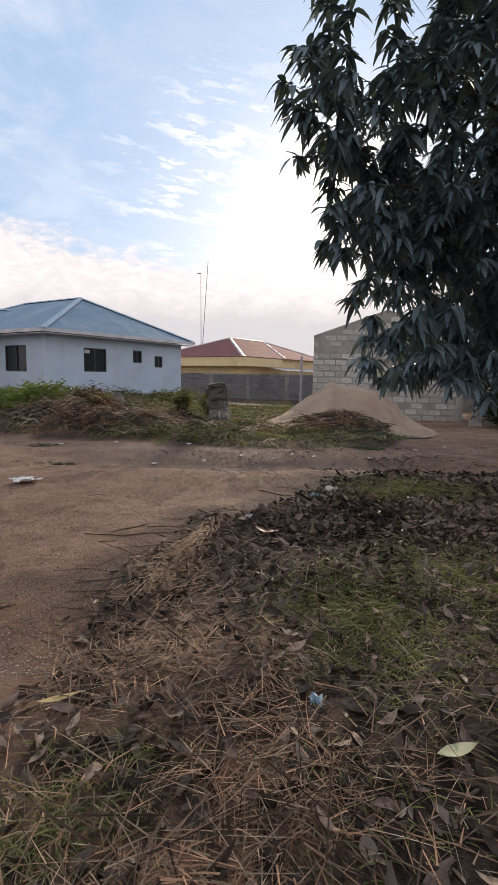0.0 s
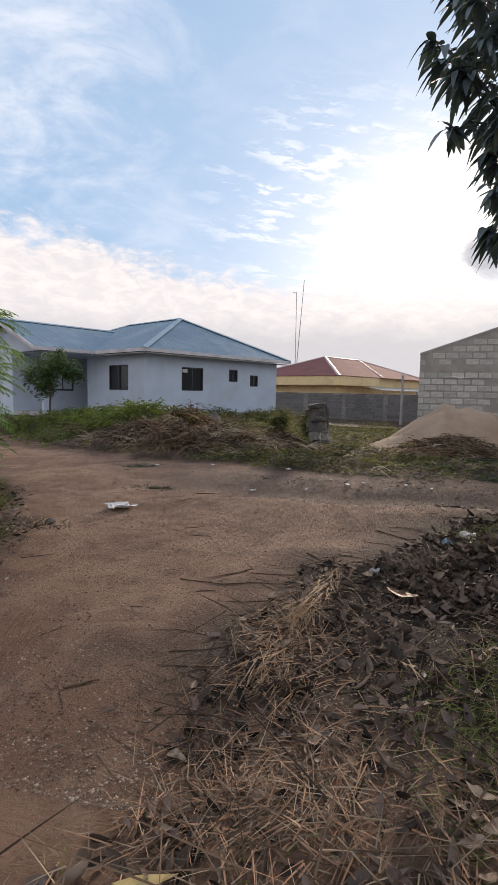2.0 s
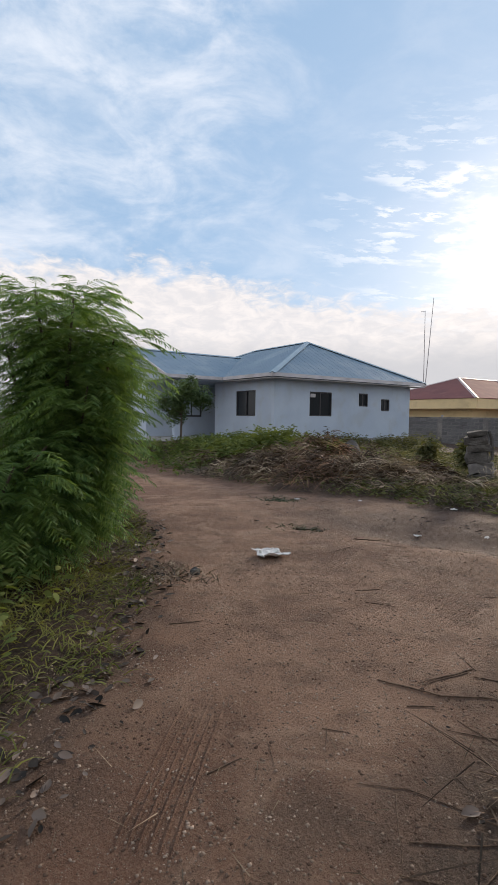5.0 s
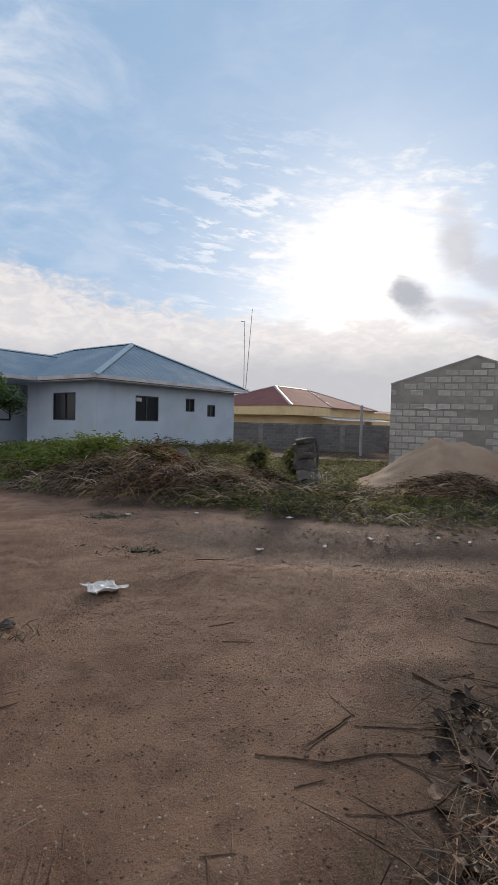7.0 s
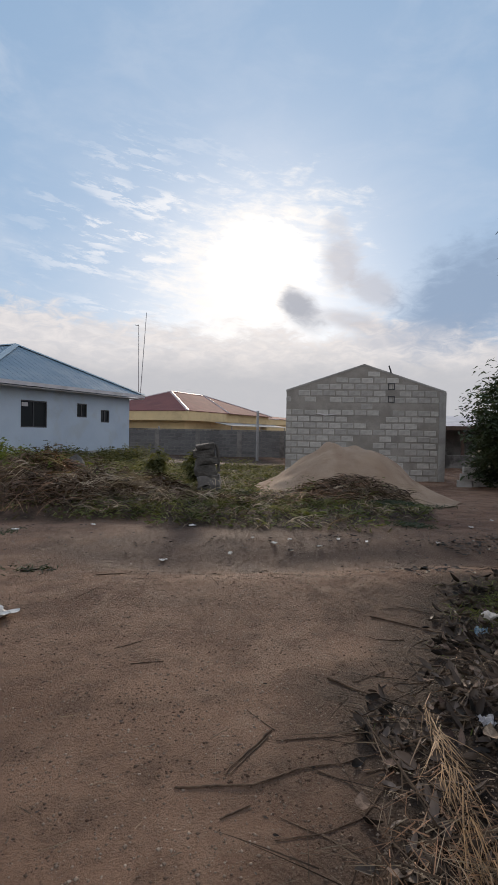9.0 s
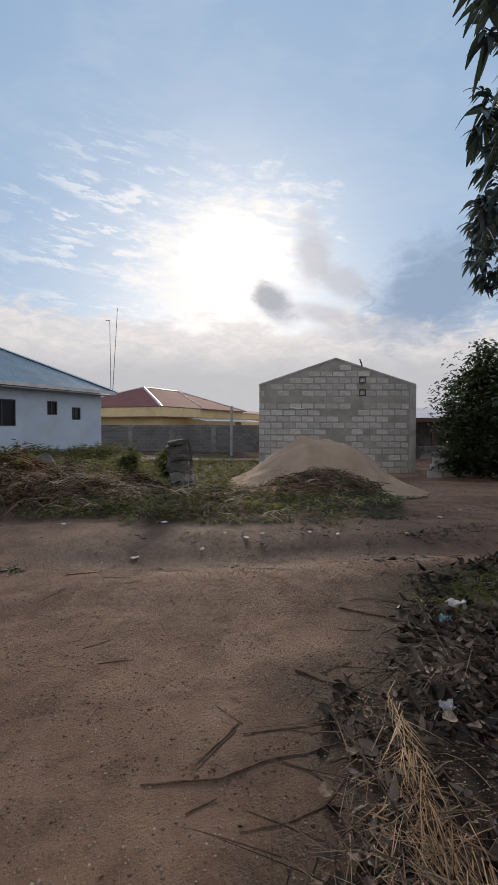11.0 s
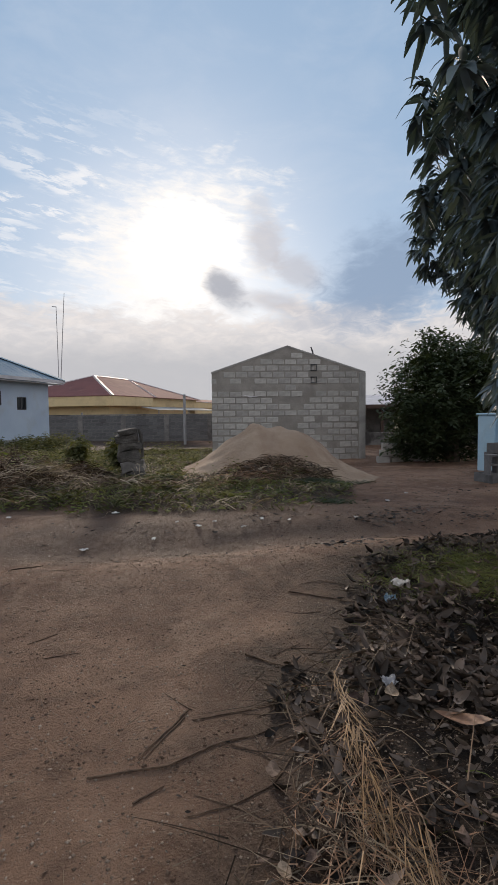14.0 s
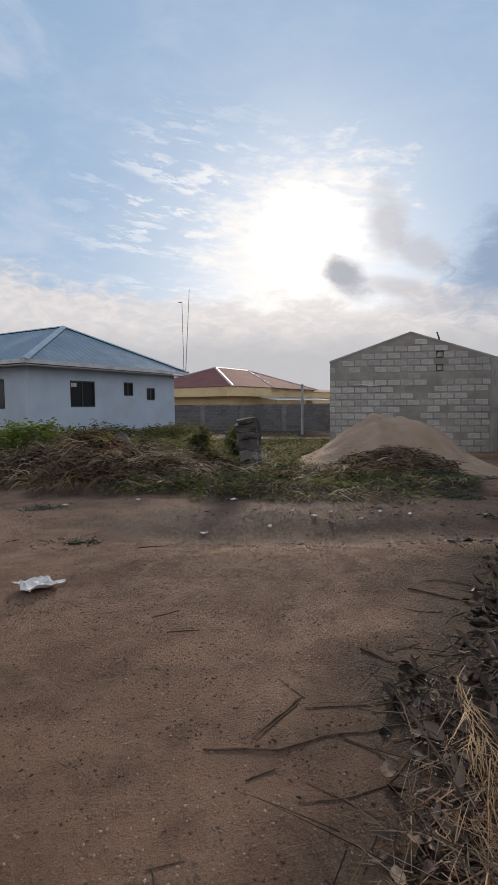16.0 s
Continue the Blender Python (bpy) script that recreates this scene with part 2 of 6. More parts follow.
MORTAR = surface("mortar", (0.27, 0.25, 0.225), (0.36, 0.335, 0.305), 2.0, 50, 0.97, 0.5, 0.01, (0.22, 0.21, 0.20), 1.2, 0.5)
CONCRETE = surface("smooth_concrete", (0.33, 0.32, 0.31), (0.42, 0.41, 0.39), 1.5, 40, 0.92, 0.3, 0.006, (0.20, 0.19, 0.18), 1.4, 0.5)
OLD_WALL = surface("weathered_block_wall", (0.17, 0.16, 0.155), (0.27, 0.255, 0.24), 1.6, 16, 0.95, 0.5, 0.02, (0.055, 0.05, 0.048), 0.8, 0.9)
OLD_BLOCK = surface("old_fence_block", (0.13, 0.128, 0.13), (0.19, 0.187, 0.187), 1.6, 16, 0.95, 0.5, 0.02, (0.05, 0.045, 0.042), 0.9, 0.85, per_object=0.15)
DARK_CONCRETE = surface("blackened_concrete", (0.07, 0.065, 0.06), (0.14, 0.13, 0.12), 4, 30, 0.95, 0.6, 0.02, (0.035, 0.033, 0.03), 3, 0.7)
DARK_METAL = surface("dark_window_frame", (0.035, 0.035, 0.04), (0.05, 0.05, 0.055), 3, 30, 0.45, 0.03, 0.001, spec=0.5)
PALE_METAL = surface("galvanised_pole", (0.40, 0.40, 0.41), (0.33, 0.33, 0.34), 2, 30, 0.5, 0.05, 0.001, (0.25, 0.17, 0.12), 3, 0.3, metal=0.4)
DOOR_WOOD = surface("dark_door", (0.10, 0.06, 0.045), (0.07, 0.045, 0.035), 2, 40, 0.6, 0.1, 0.003, stretch=(6, 6, 1))
SAND = surface("building_sand", (0.34, 0.240, 0.170), (0.42, 0.31, 0.225), 1.3, 45, 0.97, 0.8, 0.05, (0.24, 0.150, 0.10), 0.9, 0.5)
BARK = surface("bark", (0.09, 0.07, 0.055), (0.15, 0.12, 0.09), 4, 30, 0.95, 0.8, 0.02, stretch=(3, 3, 0.6))
MANGO_LEAF = leafy("mango_leaf", (0.040, 0.066, 0.078), (0.155, 0.205, 0.235), 0.46, 0.12, spec=0.36)


def glass_material():
    m = bpy.data.materials.new("window_glass")
    m.use_nodes = True
    N = Nodes(m.node_tree)
    p = N.add("ShaderNodeBsdfPrincipled", {"Base Color": rgb(0.022, 0.026, 0.030), "Roughness": 0.12, "Specular IOR Level": 0.3})
    N.tree.links.new(p.outputs[0], N.add("ShaderNodeOutputMaterial").inputs[0])
    return m


GLASS = glass_material()


# ---------------------------------------------------------------- builders
def finish(name, bm, material):
    me = bpy.data.meshes.new(name)
    bm.to_mesh(me)
    bm.free()
    me.materials.append(material)
    return new(name, me)


def part(name, bm, material, parent=None, label=""):
    ob = finish(name, bm, material)
    if parent is not None:
        ob.parent = parent
    return tagged(ob, label)


def share(name, mesh, m, parent):
    """Another object on a mesh that is already there."""
    ob = new(name, mesh)
    ob.parent = parent
    ob.matrix_basis = m
    return ob


def thing(name, m, label, category, group="", kind=""):
    ob = new(name)
    ob.matrix_basis = m
    ob.empty_display_size = 0.1
    return tagged(ob, label, category, group, kind)


def arrays(name, verts, faces, material, parent=None, label="", smooth=False):
    """A mesh straight from arrays; every face has the same number of corners."""
    verts, faces = np.asarray(verts, np.float32), np.asarray(faces, np.int32)
    me = bpy.data.meshes.new(name)
    k = faces.shape[1]
    me.vertices.add(len(verts))
    me.vertices.foreach_set("co", verts.ravel())
    me.loops.add(faces.size)
    me.loops.foreach_set("vertex_index", faces.ravel())
    me.polygons.add(len(faces))
    me.polygons.foreach_set("loop_start", np.arange(0, faces.size, k, dtype=np.int32))
    if smooth:
        me.polygons.foreach_set("use_smooth", np.ones(len(faces), bool))
    me.update(calc_edges=True)
    me.validate()
    me.materials.append(material)
    ob = new(name, me)
    if parent is not None:
        ob.parent = parent
    return tagged(ob, label)


def box(bm, x0, x1, y0, y1, z0, z1, bevel=0.0):
    r = bmesh.ops.create_cube(bm, size=1.0)
    m = Matrix.Translation(((x0 + x1) / 2, (y0 + y1) / 2, (z0 + z1) / 2)) @ Matrix.Diagonal((x1 - x0, y1 - y0, z1 - z0, 1))
    bmesh.ops.transform(bm, matrix=m, verts=r["verts"])
    if bevel:
        edges = list({e for v in r["verts"] for e in v.link_edges})
        bmesh.ops.bevel(bm, geom=edges, offset=bevel, segments=1, affect="EDGES")
    return bm


def box_bm(*a, **k):
    return box(bmesh.new(), *a, **k)


def tube(bm, points, radii, sides=7):
    """A tapered tube along points."""
    rings = []
    pts = [Vector(p) for p in points]
    for i, p in enumerate(pts):
        d = (pts[min(i + 1, len(pts) - 1)] - pts[max(i - 1, 0)]).normalized()
        a = d.orthogonal().normalized()
        b = d.cross(a)
        rings.append([bm.verts.new(p + (a * math.cos(t) + b * math.sin(t)) * radii[i]) for t in (2 * math.pi * k / sides for k in range(sides))])
    for r0, r1 in zip(rings, rings[1:]):
        for k in range(sides):
            j = (k + 1) % sides
            bm.faces.new((r0[k], r0[j], r1[j], r1[k]))
    bm.faces.new(rings[0][::-1])
    bm.faces.new(rings[-1])
    return bm


def slab(bm, corners, thick):
    """A plate on a polygon, its top at the corners, going thick down."""
    top = [bm.verts.new(c) for c in corners]
    low = [bm.verts.new(Vector(c) - Vector((0, 0, thick))) for c in corners]
    bm.faces.new(top)
    bm.faces.new(low[::-1])
    for i in range(len(top)):
        j = (i + 1) % len(top)
        bm.faces.new((top[i], low[i], low[j], top[j]))
    bmesh.ops.recalc_face_normals(bm, faces=bm.faces)
    return bm


def wall_with_holes(bm, length, z0, z1, thick, holes):
    """A wall along +x from 0, outer face at y = 0, going thick inwards (+y), with openings (x0, x1, z0, z1) right through."""
    xs = sorted({0.0, length, *[v for h in holes for v in h[:2]]})
    zs = sorted({z0, z1, *[v for h in holes for v in h[2:]]})
    solid = {}
    for i in range(len(xs) - 1):
        for j in range(len(zs) - 1):
            cx, cz = (xs[i] + xs[i + 1]) / 2, (zs[j] + zs[j + 1]) / 2
            solid[i, j] = not any(h[0] < cx < h[1] and h[2] < cz < h[3] for h in holes)
    vert = {}

    def v(i, y, j):
        if (i, y, j) not in vert:
            vert[i, y, j] = bm.verts.new((xs[i], y, zs[j]))
        return vert[i, y, j]
    for (i, j), s in solid.items():
        if not s:
            continue
        bm.faces.new((v(i, 0, j), v(i + 1, 0, j), v(i + 1, 0, j + 1), v(i, 0, j + 1)))
        bm.faces.new((v(i, thick, j + 1), v(i + 1, thick, j + 1), v(i + 1, thick, j), v(i, thick, j)))
        for di, dj, quad in ((-1, 0, ((i, 0, j), (i, 0, j + 1), (i, thick, j + 1), (i, thick, j))), (1, 0, ((i + 1, 0, j + 1), (i + 1, 0, j), (i + 1, thick, j), (i + 1, thick, j + 1))),
                             (0, -1, ((i + 1, 0, j), (i, 0, j), (i, thick, j), (i + 1, thick, j))), (0, 1, ((i, 0, j + 1), (i + 1, 0, j + 1), (i + 1, thick, j + 1), (i, thick, j + 1)))):
            if not solid.get((i + di, j + dj), False):
                bm.faces.new([v(*q) for q in quad])
    return bm


# ---------------------------------------------------------------- ground
def smooth_noise(x, y, size, seed):
    """Value noise on arrays."""
    rs = np.random.RandomState(seed)
    tab = rs.rand(64, 64)
    u, v = x / size + 1000.0, y / size + 1000.0
    i, j = np.floor(u).astype(int), np.floor(v).astype(int)
    fu, fv = u - i, v - j
    fu, fv = fu * fu * (3 - 2 * fu), fv * fv * (3 - 2 * fv)
    a, b, c, d = tab[i % 64, j % 64], tab[(i + 1) % 64, j % 64], tab[i % 64, (j + 1) % 64], tab[(i + 1) % 64, (j + 1) % 64]
    return (a * (1 - fu) + b * fu) * (1 - fv) + (c * (1 - fu) + d * fu) * fv - 0.5


def step(a, b, x):
    t = np.clip((x - a) / (b - a), 0, 1)
    return t * t * (3 - 2 * t)


def plot_depth(x, y):
    """How far a place lies inside the overgrown plot, in metres."""
    edge = np.interp(x, (-30, -14, -11, -8.5, -6.5, -4.3, -2.5, -0.5, 1.3, 3.1, 4.0, 5.0, 7.0), (24, 17.5, 16.2, 14.2, 12.5, 11.3, 11.1, 10.3, 10.0, 10.9, 13.0, 17.5, 40))
    return (y - edge - 0.5 * smooth_noise(x, y, 0.9, 3)) * 0.8


def debris_depth(x, y):
    """How far inside the littered strip under the mango tree."""
    edge = np.interp(y, (-6, 0.8, 2.0, 2.6, 3.5, 4.8, 5.9, 7.2, 7.9, 8.6), (-0.7, -0.9, -1.1, -1.05, -0.95, -0.66, 0.25, 1.1, 3.4, 12))
    return x - edge - 0.35 * smooth_noise(x, y, 0.5, 5)


def verge_depth(x, y):
    """How far inside the grassy verge with the feathery bush."""
    edge = np.interp(y, (-6, 2, 4.0, 4.85, 7.65, 9.5, 13, 17), (-2.7, -2.75, -3.1, -3.45, -5.3, -7.2, -12.2, -26))
    return edge - x - 0.4 * smooth_noise(x, y, 0.6, 7)


def sand_height(x, y):
    """The tipped heap of sand."""
    u, v = (x - 2.75) * 0.97 - (y - 15.3) * 0.25, (x - 2.75) * 0.25 + (y - 15.3) * 0.97
    r = np.sqrt((u / np.where(u > 0, 2.0, 1.75)) ** 2 + (v / 1.9) ** 2)
    body = np.clip(1.22 * np.exp(-(1.04 * r) ** 2.25) - 0.05 - 0.10 * (0.5 + smooth_noise(x, y, 0.45, 19)) * step(0.5, 1.2, r), 0, None)
    skirt = 0.07 * np.clip(1 - np.sqrt(((x - 3.9) / 1.1) ** 2 + ((y - 13.6) / 1.2) ** 2), 0, None)
    return np.maximum(body * (1 + 0.26 * smooth_noise(x, y, 0.8, 11) + 0.16 * smooth_noise(x, y, 0.3, 12)), skirt)


def ground_height(x, y):
    z = 0.08 * smooth_noise(x, y, 2.3, 1) + 0.040 * smooth_noise(x, y, 0.7, 2) + 0.020 * smooth_noise(x, y, 0.25, 4)
    z = z - 0.20 * step(12, 20, y)
    p = plot_depth(x, y)
    left = step(0.5, -6, x)
    z = z + step(-0.2, 1.2, p) * (0.10 + 0.20 * left) + step(0, 3, p) * (0.15 + 0.35 * left) * (0.5 + smooth_noise(x, y, 1.6, 9)) * step(24, 18, y)
    z = z + step(0.3, 2.2, p) * step(6.5, 3.0, p) * left * 0.14
    d = debris_depth(x, y)
    z = z + step(-0.1, 0.7, d) * (0.03 + 0.08 * (0.5 + smooth_noise(x, y, 0.6, 13)))
    z = z + step(0, 1.2, verge_depth(x, y)) * (0.06 + 0.1 * (0.5 + smooth_noise(x, y, 0.9, 15)))
    rut = np.exp(-((y - 8.75 + 0.05 * x - 0.25 * smooth_noise(x, y, 1.4, 17)) / 0.60) ** 2) * step(-4.5, -1.0, x) * step(6, 3, x)
    ridge = np.exp(-((y - 7.45 - 0.06 * x - 0.2 * smooth_noise(x, y, 1.2, 18)) / 0.55) ** 2) * step(-4.0, -1.5, x) * step(3.2, 1.2, x)
    lane = np.exp(-((x + 2.35 + 0.06 * (y - 4)) / 0.30) ** 2) + np.exp(-((x + 1.05 + 0.10 * (y - 4)) / 0.34) ** 2)
    return z - 0.15 * rut + 0.10 * ridge - 0.03 * lane * step(7.2, 5.6, y) * step(1.5, 3.0, y)


def gz(x, y):
    return float(ground_height(np.array([x], float), np.array([y], float))[0])


def graded(lo, hi, stepsize, far):
    inner = np.arange(lo, hi + 1e-6, stepsize)
    out, s, p = [], stepsize, hi
    while p < far:
        s *= 1.35
        p += s
        out.append(p)
    inn, s, p = [], stepsize, lo
    while p > -far:
        s *= 1.35
        p -= s
        inn.append(p)
    return np.concatenate([inn[::-1], inner, out])


def build_ground():
    xs, ys = graded(-13, 9, 0.09, 1800.0), graded(-1.5, 20, 0.09, 1800.0)
    X, Y = np.meshgrid(xs, ys)
    X, Y = X.ravel(), Y.ravel()
    near = step(60, 30, np.hypot(X, Y - 8))
    Z = ground_height(X, Y) * near - 0.25 * (1 - near)
    nx, ny = len(xs), len(ys)
    i = (np.arange(ny - 1)[:, None] * nx + np.arange(nx - 1)[None, :]).ravel()
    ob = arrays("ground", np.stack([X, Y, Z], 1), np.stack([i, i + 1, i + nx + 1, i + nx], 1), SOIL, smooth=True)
    d, p, v = debris_depth(X, Y), plot_depth(X, Y), verge_depth(X, Y)
    n = smooth_noise(X, Y, 0.35, 21) + 0.6 * smooth_noise(X, Y, 1.1, 22)
    # humus under the growth, with the shade among leaves and stems in its colour
    humus_shade = np.clip(np.maximum.reduce([step(-0.25, 0.4, d + 0.4 * n) * 0.97, step(-0.3, 0.4, p + 0.5 * n) * 0.9, step(-0.2, 0.5, v + 0.4 * n) * 0.9]), 0, 1)
    humus_shade *= 1 - 0.9 * step(3.4, 2.6, Y) * step(0.6, 0.0, X) * step(-0.3, 0.2, smooth_noise(X, Y, 0.35, 97) + 0.15)
    humus_shade *= 1 - step(13, 15, Y) * step(3.0, 4.5, X) * 0.8
    dampness = step(7.9, 8.7, Y + 0.5 * n) * step(11.2, 9.9, Y + 0.10 * X + 0.7 * n) * step(-5, -2.0, X + n) * step(3.6, 1.8, X + n) * (0.80 + 0.5 * n)
    bare = step(3.5, 2.7, Y) * step(0.6, 0.1, X)
    soiled = np.maximum(step(-1.1, 0.0, d + 0.6 * n) * (1 - 0.85 * bare) * step(8.2, 7.2, Y), step(-0.6, 0.1, v + 0.4 * n) * 0.8) * 0.95
    for name, val in (("humus_shade", humus_shade), ("damp", np.clip(dampness, 0, 1)), ("litter", np.clip(soiled, 0, 1))):
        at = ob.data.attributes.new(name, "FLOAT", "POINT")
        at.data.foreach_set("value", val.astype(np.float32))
    return tagged(ob, "reddish brown bare earth with dark littered edges", "ground", kind="structure")


build_ground()

# ---------------------------------------------------------------- the pale blue bungalow
HOUSE = pose(-8.735, 21.857, 0, 0, 0, 57.82)     # local x along the window wall, local y away from it, corner at 0


def window_unit(name, m, w, h, parent, panes=2, depth=0.07):
    win = new(name)
    win.parent = parent
    win.matrix_basis = m
    bm = bmesh.new()
    f = 0.085
    for a in ((-f / 2, w + f / 2, -f / 2, f / 2), (-f / 2, w + f / 2, h - f / 2, h + f / 2), (-f / 2, f / 2, f / 2, h - f / 2), (w - f / 2, w + f / 2, f / 2, h - f / 2)):
        box(bm, a[0], a[1], -0.02, depth, a[2], a[3], 0.006)
    part("frame", bm, DARK_METAL, win)
    pw = w / panes
    for k in range(panes):
        o = k * 0.02
        part("pane", box_bm(k * pw + 0.03, (k + 1) * pw - 0.03, 0.03 + o, 0.036 + o, 0.03, h - 0.03), GLASS, win)
        if k:
            part("mullion", box_bm(k * pw - 0.03, k * pw + 0.03, 0.0, 0.05, 0.028, h - 0.028), DARK_METAL, win)
    return win


def build_blue_house():
    house = thing("blue_house", HOUSE, "pale blue plastered bungalow with a blue metal hip roof", "house")
    L, D, top, t, base = 8.79, 4.94, 3.22, 0.225, -0.3
    # window wall, along local x
    holes = [(1.96, 3.30, 1.58, 2.67), (5.05, 5.68, 2.08, 2.70), (6.62, 7.24, 1.88, 2.47)]
    wall = part("wall", wall_with_holes(bmesh.new(), L, base, top, t, holes), PLASTER, house)
    for (a, b, c, d) in holes:
        window_unit("window", pose(a, 0.04, c), b - a, d - c, house)
    part("sticker", box_bm(2.05, 2.35, 0.055, 0.062, 2.42, 2.58), FASCIA, house, "white paper sticker on the glass")
    # front wall, along local y (outer face to -x)
    front = part("wall", wall_with_holes(bmesh.new(), D - t, base, top, t, [(D - t - 2.98 + t, D - t - 1.40 + t, 1.54, 2.70)]), PLASTER, house)
    front.matrix_basis = pose(0, D, 0, 0, 0, -90)
    window_unit("window", pose(0.04, 2.98, 1.54, 0, 0, -90), 1.58, 1.16, house)
    part("wall", box_bm(L - t, L, t, 11.4, base, top), PLASTER, house)
    part("wall", box_bm(0.0, L - t, 11.2, 11.4, base, top), PLASTER, house)
    part("plinth", box_bm(-0.06, L + 0.05, -0.06, 0.0 - 0.004, base, 0.55, 0.01), PLASTER_SHADE, house, "bare grey rendered plinth")
    # porch recess and the gabled side wing
    part("wall", box_bm(1.4, 1.6, D + 0.004, 7.0, base, top), PLASTER, house, "shaded porch wall")
    part("wall", box_bm(-2.7, 1.396, 6.8, 7.0, base, top), PLASTER, house)
    part("wall", box_bm(-2.9, -2.704, 6.8, 11.2, base, top), PLASTER, house)
    part("wall", box_bm(-2.704, 4.0, 11.0, 11.2, base, top), PLASTER, house)
    bm = bmesh.new()
    g = [bm.verts.new(v) for y in (-2.9, -2.7) for v in ((y, 3.6, top + 0.004), (y, 11.0, top + 0.004), (y, 7.3, 4.75))]
    bm.faces.new(g[:3]), bm.faces.new(g[3:][::-1])
    for i in range(3):
        j = (i + 1) % 3
        bm.faces.new((g[i], g[j], g[3 + j], g[3 + i]))
    bmesh.ops.recalc_face_normals(bm, faces=bm.faces)
    part("gable", bm, PLASTER, house)
    part("ceiling", box_bm(-2.7, 1.4, 3.4, 6.8, top - 0.06, top - 0.01), PLASTER, house)
    part("column", box_bm(-2.88, -2.66, 3.62, 3.84, base, top - 0.064, 0.01), PLASTER, house)
    part("porch_floor", box_bm(-2.9, 1.4, 3.5, 6.8, base, 0.45, 0.02), PLASTER_SHADE, house)
    part("door", box_bm(1.33, 1.396, 5.3, 6.25, 0.454, 2.55, 0.01), DOOR_WOOD, house, "dark wooden front door")
    window_unit("window", pose(-0.9, 6.795, 1.5, 0, 0, 0), 1.1, 1.1, house)
    # roof: hip over the window wing
    e, ez, rz = 0.55, 3.33, 5.38
    cx = L / 2
    A, B = (-e, -e, ez), (L + e, -e, ez)
    P, P2 = (cx, 3.1, rz), (cx, 7.7, rz)
    E2, F2 = (-e, 12.0, ez), (L + e, 12.0, ez)
    slopes = {"front": (A, B, P), "side": (A, P, P2, E2), "back": (B, F2, P2, P), "rear": (F2, E2, P2)}
    for s in slopes.values():
        part("roof_slope", slab(bmesh.new(), s, 0.05), BLUE_ROOF, house)
        ribs(s, house, BLUE_ROOF)
    for a, b in ((A, P), (B, P), (P, P2), (E2, P2), (F2, P2)):
        bm = bmesh.new()
        cap(bm, a, b, 0.16)
        part("ridge_cap", bm, RIDGE_CAP, house)
    # side wing roof, ridge along local x
    rz2 = 4.82
    R0, R1 = (-3.45, 7.3, rz2), (4.0, 7.3, rz2)
    S0, S1 = (-3.45, 3.3, ez + 0.004), (0.9, 3.3, ez + 0.004)
    for s in ((S0, S1, R1, R0), (R0, R1, (4.0, 11.4, ez), (-3.45, 11.4, ez))):
        part("roof_slope", slab(bmesh.new(), s, 0.05), BLUE_ROOF, house)
        ribs(s, house, BLUE_ROOF)
    bm = bmesh.new()
    cap(bm, R0, R1, 0.14)
    part("ridge_cap", bm, RIDGE_CAP, house)
    for a, b in ((A, B), (A, (-e, 3.3, ez)), (S0, (-e - 0.06, 3.3, ez)), (S0, R0), (R0, (-3.45, 11.4, ez))):
        bm = bmesh.new()
        board(bm, a, b, 0.03, 0.14)
        part("fascia", bm, FASCIA, house)
    part("soffit", box_bm(-e + 0.03, L + e, -e + 0.03, -0.004, ez - 0.2, ez - 0.17), FASCIA, house)
    part("soffit", box_bm(-e + 0.03, -0.004, 0.0, 3.3, ez - 0.2, ez - 0.17), FASCIA, house)
    return house


def ribs(poly, parent, material, gap=0.33, r=0.004):
    """Raised ribs of roof sheeting, running up the slope square to the eave (the first edge lies along it, or the third)."""
    pts = [Vector(p) for p in poly]
    low = min(p.z for p in pts)
    eave = [p for p in pts if p.z < low + 0.02]
    a, b = eave[0], eave[1]
    along = (b - a).normalized()
    n = Vector((0, 0, 0))
    for i in range(len(pts)):
        n += (pts[i] - pts[0]).cross(pts[(i + 1) % len(pts)] - pts[0])
    n.normalize()
    if n.z < 0:
        n = -n
    up = n.cross(along)
    if up.z < 0:
        up = -up
    uv = [((p - a).dot(along), (p - a).dot(up)) for p in pts]
    verts, faces = [], []
    s = min(u for u, _ in uv) + gap / 2
    end = max(u for u, _ in uv)
    while s < end:
        hits = []
        for i in range(len(uv)):
            (u0, v0), (u1, v1) = uv[i], uv[(i + 1) % len(uv)]
            if (u0 - s) * (u1 - s) < 0:
                hits.append(v0 + (v1 - v0) * (s - u0) / (u1 - u0))
        if len(hits) >= 2 and max(hits) - min(hits) > 0.1:
            p0, p1 = a + along * s + up * min(hits), a + along * s + up * max(hits)
            k = len(verts)
            for p in (p0, p1):
                for w, h in ((-1.6, 0.1), (-0.8, 1.6), (0.8, 1.6), (1.6, 0.1)):
                    verts.append(p + along * (w * r) + n * (h * r))
            faces += [(k, k + 1, k + 5, k + 4), (k + 1, k + 2, k + 6, k + 5), (k + 2, k + 3, k + 7, k + 6)]
        s += gap
    if faces:
        arrays("rib_sheet", [tuple(v) for v in verts], faces, material, parent)["kind"] = "stuff"


